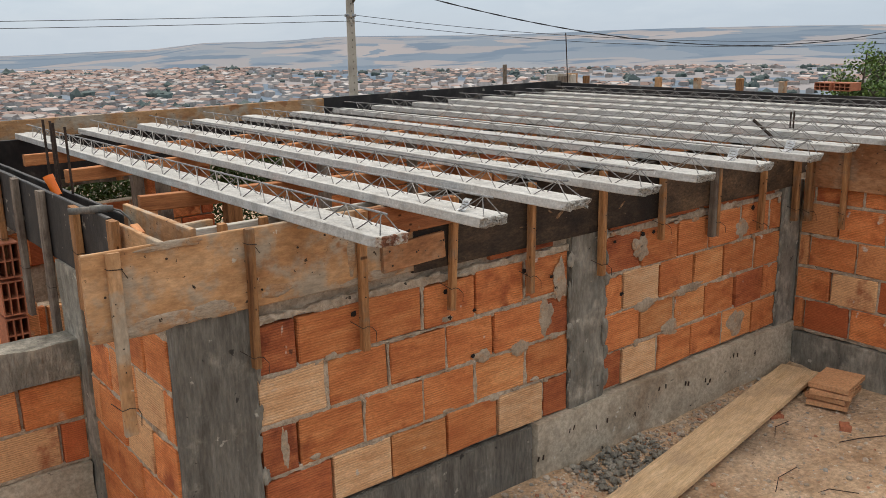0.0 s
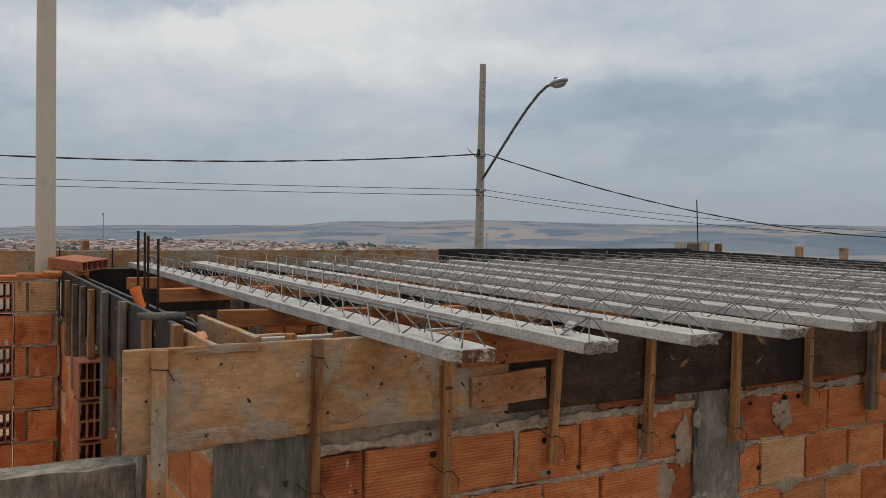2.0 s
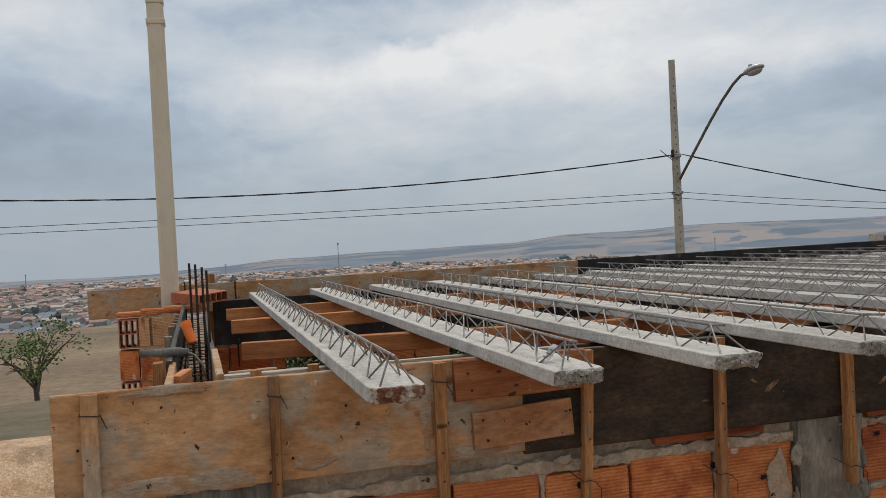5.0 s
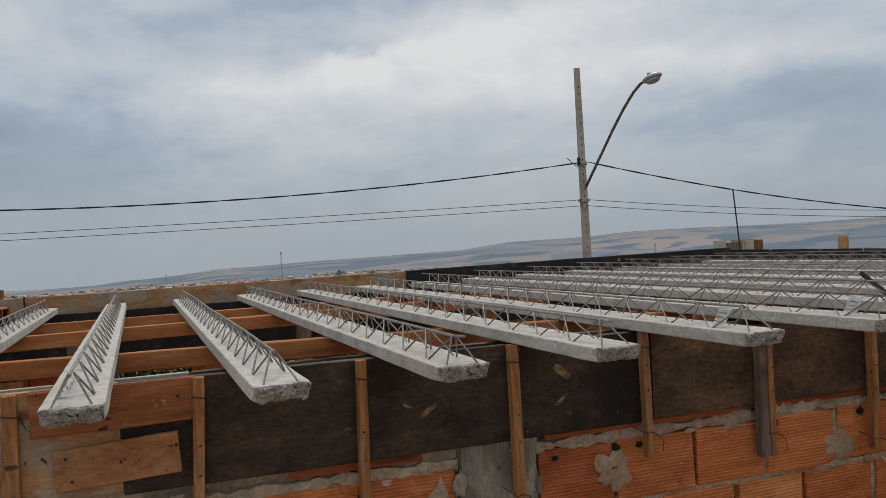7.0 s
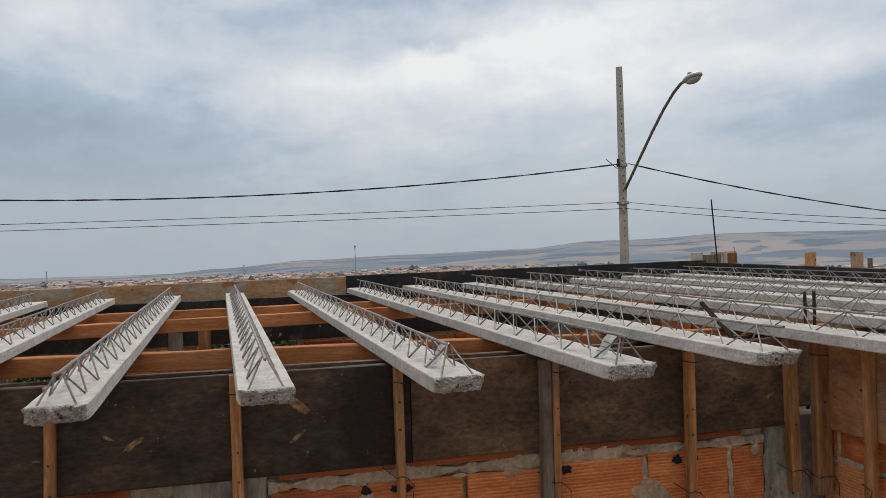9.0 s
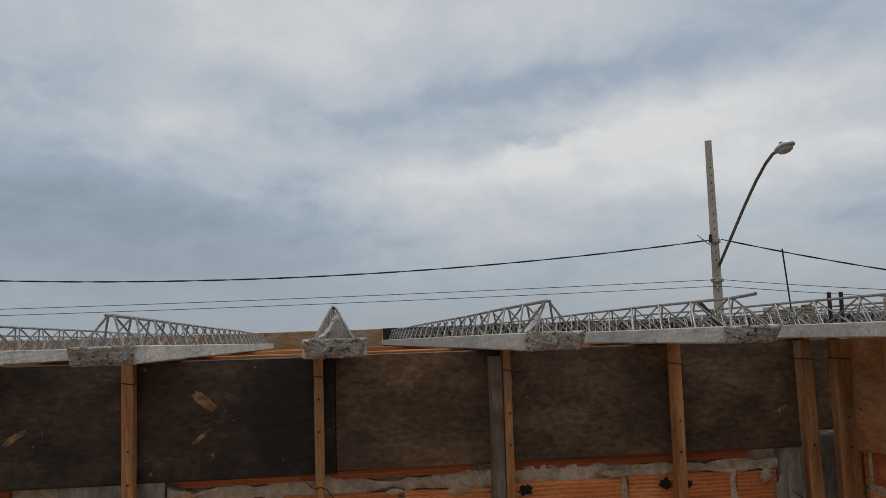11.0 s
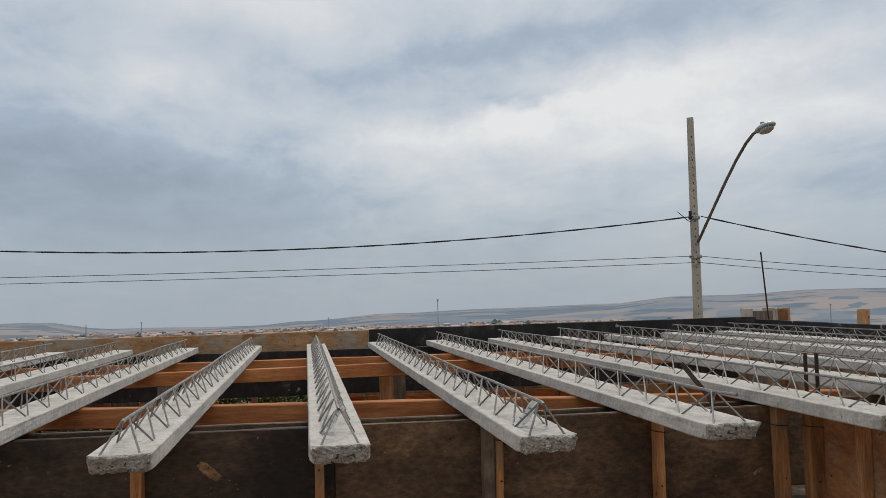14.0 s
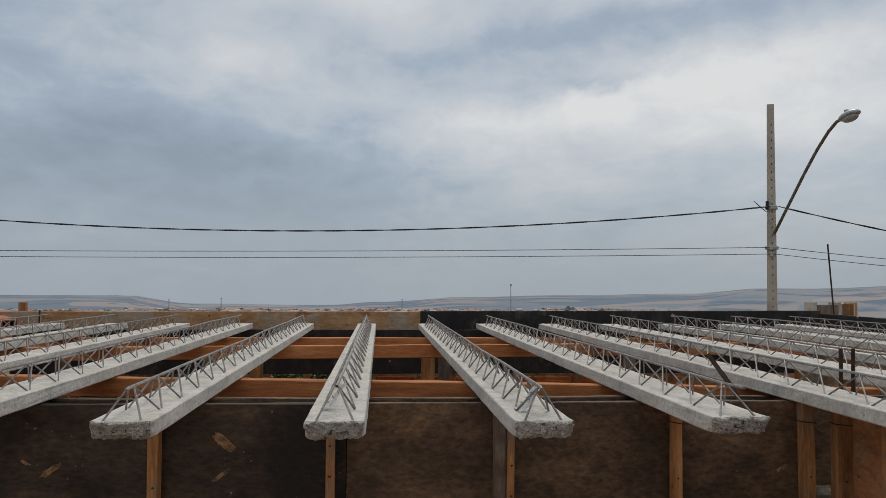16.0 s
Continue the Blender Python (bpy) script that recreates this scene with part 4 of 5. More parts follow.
# dark form-tie stubs along the plinth
for i in range(9):
    for dx in (0, rng.uniform(0.022, 0.04)):
        part("tie_mark", boxed(-0.003, 0.003, -0.004, 0.004, -0.012, 0.012), M_REBAR, front, at=pose(2.80 + i * 0.235 + dx + rng.uniform(-0.04, 0.04), WALL_Y - 0.036, 0.13 + 0.12 * ((i * 37) % 10) / 10 + rng.uniform(-0.012, 0.012), 0, rng.uniform(-5, 25), 0))

# ---- formwork boards ----


def board_thing(name, label, cat, length, width, thick, material, m, seed, group="", warp=0.0, nails=()):
    ob = mesh_ob(name, lumber(length, width, thick, seed, 0.002, max(6, int(length * 8)), warp), material)
    ob.matrix_basis = m
    for x, z in nails:
        part("nail_head", tube(bmesh.new(), [(x, 0, z), (x, -thick / 2 - 0.003, z)], 0.0042, 6), M_REBAR, ob)
    return tagged(ob, label, cat, group)


FACE = WALL_Y - 0.013
ZB = (BOARD_Z0 + BOARD_Z1) / 2
HB = BOARD_Z1 - BOARD_Z0
tan_board = board_thing("formwork_board", "weathered tan plywood form board with grey cement stains", "form board", 1.272, 0.288, 0.022, M_PLY, pose(0.840, FACE, 1.344, 0, -0.15, 0), 1, nails=[(0.06 + 0.17 * k + 0.05 * math.sin(k * 2.3), 0.09 * math.sin(k * 1.7)) for k in range(7)])
for k, (x, z, w, h) in enumerate(((0.20, -0.125, 0.34, 0.055), (0.42, -0.118, 0.16, 0.06), (0.86, 0.125, 0.20, 0.04), (1.10, -0.128, 0.30, 0.045), (0.98, -0.03, 0.035, 0.16), (0.30, 0.132, 0.24, 0.028), (0.66, -0.10, 0.12, 0.05))):
    part("cement_splash", splash_mesh(w, h, 150 + k, 0.0022), M_SPLASH, tan_board, "thin grey cement splash", at=pose(x, -0.0135, z), smooth=True)
board_thing("formwork_board", "dark-stained brown form board along the wall top", "form board", 1.62, HB, 0.022, M_PLY_BURNT, pose(2.114, FACE + 0.006, ZB, 0, 0.1, 0), 2, nails=[(0.10 + 0.2 * k, 0.1 * math.sin(k * 2.1)) for k in range(7)])
board_thing("formwork_board", "dark-stained brown form board along the wall top", "form board", 1.283, HB - 0.004, 0.022, M_PLY_DARK, pose(3.7365, FACE + 0.003, ZB, 0, -0.1, 0), 3, nails=[(0.12 + 0.19 * k, 0.1 * math.sin(k * 1.3)) for k in range(6)])
board_thing("board_offcut", "reddish short board nailed over the form joint", "board", 0.405, 0.115, 0.022, M_PLY_RED, pose(1.90, FACE - 0.024, 1.430, 0, -0.5, 0), 4, nails=((0.04, 0.02), (0.05, -0.03), (0.36, 0.01)))
board_thing("board_offcut", "brown short board nailed low over the form joint", "board", 0.308, 0.108, 0.022, M_PLY_SIDE, pose(1.95, FACE - 0.024, 1.281, 0, -2.6, 0), 5, nails=((0.03, 0.03), (0.04, -0.03), (0.16, 0.0), (0.30, 0.02)))
board_thing("formwork_board", "tan dirty plywood form board on the side wall", "form board", 2.9, 0.30, 0.022, M_PLY_SIDE, pose(CORNER_X - 0.013, WALL_Y - 0.10, 1.340, 0, 0, -90), 6, nails=[(0.15 + 0.21 * k, 0.09 * math.sin(k * 1.9)) for k in range(7)])
board_thing("formwork_board", "dark inner form board of the tie beam", "form board", 3.3, 0.26, 0.022, M_PLY_DARK, pose(2.31, WALL_Y + 0.126, 1.352), 7)
board_thing("formwork_board", "pale cement-stained inner form board by the corner", "form board", 1.03, 0.25, 0.024, M_PLY_GREY, pose(1.27, WALL_Y + 0.126, 1.358), 8)
for i, x in enumerate((1.36, 1.52, 2.04)):
    ob = mesh_ob("form_peg", lumber(0.09, 0.03, 0.03, 15 + i, 0.002, 4), M_STUD)
    ob.matrix_basis = pose(x, WALL_Y + 0.09, 1.405) @ UPRIGHT
    tagged(ob, "short dark wooden spacer peg between form boards", "peg", "form pegs")


def stud(x, z0, z1, w, d, mat, seed, lean=0.0, y=FACE - 0.012, nail=True):
    """An upright batten against the boards, tied with a twist of wire."""
    t = thing("batten", "rough brown wooden batten holding the form boards", "batten", "battens along the front formwork", at=pose(x, y, z0, 0, lean, 0))
    part("batten_wood", lumber(z1 - z0, d, w, seed, 0.002, 6), mat, t, at=UPRIGHT @ pose(0, 0, -d / 2))
    if nail:
        rr = random.Random(seed)
        zz = rr.uniform(0.03, 0.10)
        bm = bmesh.new()
        tube(bm, [(-0.05, 0.008, zz + 0.025), (-w / 2 - 0.004, -d - 0.003, zz), (0, -d - 0.004, zz + 0.004), (w / 2 + 0.004, -d - 0.003, zz - 0.002), (0.03, -d - 0.02, zz - 0.02), (0.024, -d - 0.028, zz - 0.055)], 0.0016, 4)
        part("tie_wire", bm, M_REBAR, t)
        bm = bmesh.new()
        tube(bm, [(-w / 2 - 0.003, 0, z1 - z0 - 0.05), (-w / 2 - 0.003, -d - 0.002, z1 - z0 - 0.05), (w / 2 + 0.003, -d - 0.002, z1 - z0 - 0.055), (w / 2 + 0.003, 0, z1 - z0 - 0.055), (w / 2 + 0.02, -d + 0.01, z1 - z0 - 0.09)], 0.0015, 4)
        part("tie_wire", bm, M_REBAR, t)
        for zn in (0.22, 0.3):
            bm = bmesh.new()
            tube(bm, [(rr.uniform(-0.006, 0.006), -d + 0.002, min(zn, z1 - z0 - 0.02)), (0, -d - 0.004, min(zn, z1 - z0 - 0.02))], 0.0025, 5)
            part("nail_head", bm, M_REBAR, t)
    return t


for i, (x, z0, z1, w, d, lean) in enumerate(((0.930, 0.87, 1.485, 0.042, 0.020, 0.3), (1.390, 0.985, 1.492, 0.028, 0.032, 0.8), (1.854, 0.935, 1.488, 0.032, 0.032, 0.3), (2.292, 1.005, 1.486, 0.030, 0.032, 2.9),
                                           (2.752, 0.985, 1.487, 0.028, 0.034, 1.3), (3.236, 0.975, 1.488, 0.030, 0.034, 0.0), (3.694, 1.080, 1.488, 0.023, 0.036, 0.0),
                                           (4.172, 1.025, 1.486, 0.020, 0.042, 0.2), (4.630, 0.985, 1.486, 0.026, 0.036, 0.2), (5.008, 0.985, 1.486, 0.036, 0.036, -1.2))):
    stud(x, z0, z1, w, d, M_PLY if i in (0,) else M_STUD, 20 + i, lean)
stud(4.144, 1.025, 1.47, 0.034, 0.036, M_STUD_GREY, 40, 0.2, nail=False)
stud(5.082, 0.98, 1.484, 0.056, 0.035, M_STUD, 41, 0.2, y=2.76)


def side_stud(y, z0, z1, w, d, seed):
    t = thing("batten", "rough brown wooden batten on the side wall", "batten", "battens on the side wall", at=pose(CORNER_X - 0.026, y, z0, 0, 0, -90))
    part("batten_wood", lumber(z1 - z0, d, w, seed, 0.002, 6), M_STUD, t, at=UPRIGHT @ pose(0, 0, -d / 2))
    bm = bmesh.new()
    tube(bm, [(-w / 2, 0, 0.1), (-w / 2 - 0.003, -d - 0.004, 0.1), (w / 2 + 0.003, -d - 0.004, 0.09), (0.02, -d - 0.02, 0.03)], 0.0016, 4)
    part("tie_wire", bm, M_REBAR, t)


for i, y in enumerate((2.53, 2.14, 1.70, 1.23)):
    side_stud(y, 0.96, 1.48, 0.036, 0.026, 60 + i)

# pale gouges in the dark boards
for i, (x, z, w, h, rz) in enumerate(((3.405, 1.386, 0.078, 0.034, 38), (3.404, 1.297, 0.060, 0.014, -38), (4.935, 1.298, 0.080, 0.018, -32), (2.963, 1.313, 0.072, 0.018, -33), (4.030, 1.404, 0.016, 0.012, 0), (2.90, 1.335, 0.03, 0.010, 20), (2.72, 1.29, 0.022, 0.008, 0))):
    tagged(mesh_ob("wood_gouge", splash_mesh(w, h, 90 + i, 0.0022), M_GOUGE), "pale splintered gouge in the dark board", "wood chip").matrix_basis = pose(x, FACE - 0.0055, z, 0, rz, 0)

# ---- left tie-beam formwork ----
board_thing("formwork_board", "black film-faced form board with whitish scuffs", "form board", 3.05, 0.30, 0.02, M_BLACK, pose(1.112, 3.36, 1.335, 0, 0, 90), 70)
board_thing("formwork_board", "black film-faced inner form board", "form board", 3.0, 0.21, 0.02, M_BLACK, pose(1.258, 3.60, 1.335, 0, 0, 90.3), 71)
board_thing("formwork_board", "pale tan form board at the corner channel", "form board", 0.66, 0.20, 0.022, M_PLY, pose(1.262, 2.94, 1.388, 0, 0, 90.4), 72)
board_thing("formwork_board", "pale tan outer form board at the corner", "form board", 0.58, 0.26, 0.022, M_PLY, pose(1.122, 2.83, 1.345, 0, 0, 90), 73)
board_thing("board_offcut", "short orange wood block by the corner form", "board", 0.16, 0.10, 0.03, M_PURLIN, pose(1.135, 3.10, 1.42, 0, 0, 78), 74)
board_thing("board_offcut", "short pale wood block beside the inner form", "board", 0.15, 0.10, 0.03, M_PLY, pose(1.29, 3.16, 1.41, 0, 0, 12), 75)
for i, (y, z0, z1, m) in enumerate(((3.235, 1.12, 1.498, M_STUD), (3.70, 1.05, 1.485, M_STUD), (4.195, 0.80, 1.488, M_STUD_GREY), (4.645, 0.80, 1.49, M_STUD_GREY), (5.05, 0.88, 1.47, M_STUD),
                                  (5.35, 0.8, 1.46, M_STUD_GREY), (5.65, 0.85, 1.45, M_STUD_GREY), (5.95, 1.0, 1.45, M_STUD))):
    t = thing("batten", "weathered upright batten against the black form board", "batten", "battens along the left formwork", at=pose(1.098, y, z0, 0, 0, -90))
    part("batten_wood", lumber(z1 - z0, 0.028, 0.065, 80 + i, 0.002, 6), m, t, at=UPRIGHT @ pose(0, 0, -0.014))
    bm = bmesh.new()
    tube(bm, [(-0.036, 0.004, 0.25), (-0.035, -0.032, 0.25), (0.035, -0.032, 0.245), (0.036, 0.004, 0.245)], 0.0015, 4)
    part("tie_wire", bm, M_REBAR, t)

cage = thing("rebar_cage", "dark steel reinforcement cage lying in the tie-beam channel", "rebar", at=pose(1.185, 2.95, 1.25))
for x, z in ((-0.05, 0.0), (0.05, 0.0), (-0.05, 0.14), (0.05, 0.14)):
    part("bar", tube(bmesh.new(), [(x, 0, z), (x + 0.01, 1.6, z), (x, 3.3, z)], 0.005, 6), M_REBAR, cage)
for i in range(22):
    y = 0.08 + i * 0.15
    part("stirrup", tube(bmesh.new(), [(-0.055, y, -0.005), (0.055, y, -0.005), (0.055, y, 0.146), (-0.055, y, 0.146), (-0.055, y, -0.005)], 0.003, 5, cap=False), M_REBAR, cage)
cage2 = thing("rebar_cage", "dark steel reinforcement cage inside the front formwork", "rebar", at=pose(1.36, WALL_Y + 0.075, 1.21))
for y, z in ((-0.035, 0.0), (0.035, 0.0), (-0.035, 0.15), (0.035, 0.15)):
    part("bar", tube(bmesh.new(), [(0, y, z), (3.6, y, z)], 0.005, 6), M_REBAR, cage2)
for i in range(18):
    x = 0.1 + i * 0.2
    part("stirrup", tube(bmesh.new(), [(x, -0.04, -0.005), (x, 0.04, -0.005), (x, 0.04, 0.155), (x, -0.04, 0.155), (x, -0.04, -0.005)], 0.003, 5, cap=False), M_REBAR, cage2)


def rebar(x, y, z0, z1, lean=(0, 0), r=0.006, label="dark rusty starter bar standing up"):
    bm = tube(bmesh.new(), [(0, 0, 0), (lean[0] * 0.5, lean[1] * 0.5, (z1 - z0) / 2), (lean[0], lean[1], z1 - z0)], r, 6)
    ob = mesh_ob("starter_bar", bm, M_REBAR)
    ob.location = (x, y, z0)
    return tagged(ob, label, "rebar", "starter bars")


for x, y, z1 in ((1.180, 4.36, 1.783), (1.205, 4.34, 1.777), (1.232, 4.40, 1.762), (1.250, 4.28, 1.750)):
    rebar(x, y, 1.0, z1, (0.0, 0.01))
for x, y, z1 in ((1.12, 6.68, 1.62), (1.46, 6.69, 1.61), (5.205, 2.97, 1.62), (5.243, 2.97, 1.62), (5.60, 2.35, 1.72)):
    rebar(x, y, 1.0, z1)

# orange and grey pipes in the channel
pipe = thing("orange_pipe", "orange plastic pipe rising slanted from the channel", "pipe", at=pose(1.172, 4.22, 1.255))
bm = bmesh.new()
tube(bm, [(0.004, 0.045, 0.19), (-0.008, 0.058, 0.235), (-0.02, 0.07, 0.28)], 0.021, 14, cap=False)
part("pipe_wall", bm, M_PIPE_O, pipe, smooth=True)
bm = bmesh.new()
tube(bm, [(0.004, 0.045, 0.19), (-0.008, 0.058, 0.235), (-0.02, 0.07, 0.279)], 0.0175, 14, cap=False)
part("pipe_bore", bm, M_PIPE_O, pipe, smooth=True)
bm = bmesh.new()
tube(bm, [(-0.014, 0.064, 0.257), (-0.0205, 0.071, 0.281)], 0.0235, 14, cap=False)
part("socket_rim", bm, M_PIPE_O, pipe, smooth=True)
gp = thing("grey_pipe", "dirty grey plastic pipe lying over the black form board", "pipe", at=pose(1.10, 3.50, 1.497))
part("pipe_wall", tube(bmesh.new(), [(-0.085, 0.03, 0), (0.02, 0.0, 0), (0.07, -0.02, 0)], 0.0135, 12), M_PIPE_G, gp, smooth=True)
part("coupling", tube(bmesh.new(), [(-0.01, 0.009, 0), (0.05, -0.012, 0)], 0.0165, 12), M_PIPE_G, gp, smooth=True)
part("hose", tube(bmesh.new(), [(0.06, -0.018, 0), (0.09, -0.035, -0.01), (0.115, -0.06, -0.04), (0.125, -0.085, -0.09)], 0.0042, 8), M_PIPE_G, gp, smooth=True)


def hollow_tile(name, label, w, l, h, cells, at, group=""):
    """A fired hollow tile with open cells along its length (y)."""
    t = thing(name, label, "hollow tile", group, at=at)
    nx, nz = cells
    tk = 0.007
    cuts = []
    for n, size, base in ((nx, w, -w / 2), (nz, h, 0.0)):
        line = []
        for i in range(n + 1):
            p = base + (size - tk) * i / n
            line += [p, p + tk]
        cuts.append(line)
    bm = bmesh.new()
    g = [[bm.verts.new((x, -l / 2, z)) for z in cuts[1]] for x in cuts[0]]
    web = [bm.faces.new((g[i][k], g[i + 1][k], g[i + 1][k + 1], g[i][k + 1])) for i in range(len(cuts[0]) - 1) for k in range(len(cuts[1]) - 1) if i % 2 == 0 or k % 2 == 0]
    out = bmesh.ops.extrude_face_region(bm, geom=web)
    for v in out["geom"]:
        if isinstance(v, bmesh.types.BMVert):
            v.co.y += l
    bmesh.ops.recalc_face_normals(bm, faces=bm.faces)
    part("clay_shell", bm, M_CLAY if name == "slab_tile" else M_BRICK_IN, t)
    return t


hollow_tile("hollow_tile", "flat hollow clay slab tile lying on the wall corner", 0.25, 0.27, 0.065, (5, 1), pose(1.215, 6.50, 1.492, 4, -3, 42))
for k in range(1, 8, 2):
    ob = new("brick", BRICKS[k % 6])
    ob.parent = rear
    ob.location, ob.scale = (0.76, 6.418, 1.42 - COURSE * (k + 0.5)), (0.42, 1, 1)
for k in range(0, 8, 2):
    hollow_tile("hollow_block", "orange hollow block with open end cells", 0.115, 0.19, 0.187, (3, 2), pose(0.76, 6.455, 1.42 - COURSE * (k + 1) + 0.008, 0, 0, 0), "open wall ends")
for k in range(8):
    hollow_tile("hollow_block", "orange hollow block with open end cells in the wall jamb", 0.115, 0.20, 0.187, (3, 2), pose(1.072, 5.05, 1.13 - COURSE * (k + 1), 0, 0, 0), "open wall ends")

# clay cap tiles on the rear wall stub
for i in range(3):
    ob = mesh_ob("cap_tile", boxed(-0.13, 0.13, -0.06, 0.06, 0, 0.03, bevel=0.006), M_BRICK)
    ob.matrix_basis = pose(0.82 + i * 0.15, 6.42, 1.425 + 0.012 * i, 0, 0, rng.uniform(-4, 4))
    tagged(ob, "thin orange clay tile laid on the wall top", "tile", "cap tiles")

# ---- far and end formwork ----
board_thing("formwork_board", "tan sun-bleached form board along the far edge", "form board", 3.635, 0.20, 0.024, M_PLY, pose(0.483, BACK_Y + 0.012, 1.497, 0, -0.12, 0), 110)
board_thing("formwork_board", "black film-faced form board along the far edge", "form board", 3.02, 0.25, 0.022, M_BLACK, pose(4.122, BACK_Y + 0.018, 1.484, 0, -0.2, 0), 111)
board_thing("formwork_board", "black inner form board under the joist ends", "form board", 5.6, 0.31, 0.022, M_BLACK, pose(1.3, BACK_Y - 0.13, 1.325), 112)
board_thing("formwork_board", "black film-faced form board along the end wall", "form board", 6.6, 0.26, 0.022, M_BLACK, pose(END_X + 0.01, BACK_Y, 1.47, 0, 0.3, -90), 113)
for i, (y, h) in enumerate(((6.43, 0.078), (5.49, 0.085), (5.04, 0.09), (4.59, 0.095), (4.17, 0.08), (3.2, 0.08), (2.4, 0.08))):
    ob = mesh_ob("form_stake", lumber(0.5 + h, 0.05, 0.06, 120 + i, 0.002, 5), M_PLY if i % 3 else M_STUD)
    ob.matrix_basis = pose(END_X + 0.045, y, 1.10) @ UPRIGHT
    tagged(ob, "short wooden stake standing above the end form", "stake", "stakes on the end formwork")
for i, x in enumerate((1.30, 2.3, 3.3, 4.6, 5.3, 6.0, 6.6)):
    ob = mesh_ob("form_stake", lumber(0.5, 0.04, 0.05, 140 + i, 0.002, 5), M_PLY if i else M_STUD)
    ob.matrix_basis = pose(x, BACK_Y + 0.06, (1.16 if i == 0 else 1.09)) @ UPRIGHT
    tagged(ob, "short wooden stake behind the far form", "stake", "stakes on the far formwork")
colbox = thing("column_form", "small plywood column form box at the slab corner", "form box", at=pose(7.29, 6.90, 1.30))
for x, m in ((-0.15, M_PLY_GREY), (0.04, M_PLY_GREY), (0.17, M_PLY)):
    part("form_side", lumber(0.38, 0.16, 0.022, 150, 0.002, 5), m, colbox, at=pose(x, 0, 0) @ UPRIGHT)
part("form_side", lumber(0.36, 0.02, 0.16, 151, 0.002, 5), M_STUD_GREY, colbox, at=pose(-0.055, -0.07, 0) @ UPRIGHT)
part("form_side", lumber(0.37, 0.02, 0.10, 152, 0.002, 5), M_PLY_GREY, colbox, at=pose(0.11, -0.07, 0) @ UPRIGHT)
part("concrete_fill", boxed(-0.13, 0.02, -0.05, 0.05, 0, 0.31), M_COLUMN, colbox)
rebar(7.262, 6.77, 1.5, 2.124, (-0.05, 0.0), 0.006, "thin dark steel rod standing from the column form")
fence = thing("far_fence_post", "dark slim post standing behind the far form", "post", at=pose(41.0, 44.0, -6.5))
part("post_shaft", boxed(-0.11, 0.11, -0.11, 0.11, 0, 6.6, bevel=0.02), M_STUD_GREY, fence)
for i, (x, y) in enumerate(((7.20, 3.78), (7.21, 3.62))):
    hollow_tile("hollow_block", "orange hollow block stacked on the end wall", 0.14, 0.17, 0.065, (3, 2), pose(x, y, 1.62, 0, 0, 84 + 4 * i), "blocks on the end wall")

# ---- joists: precast lattice joists across the room ----


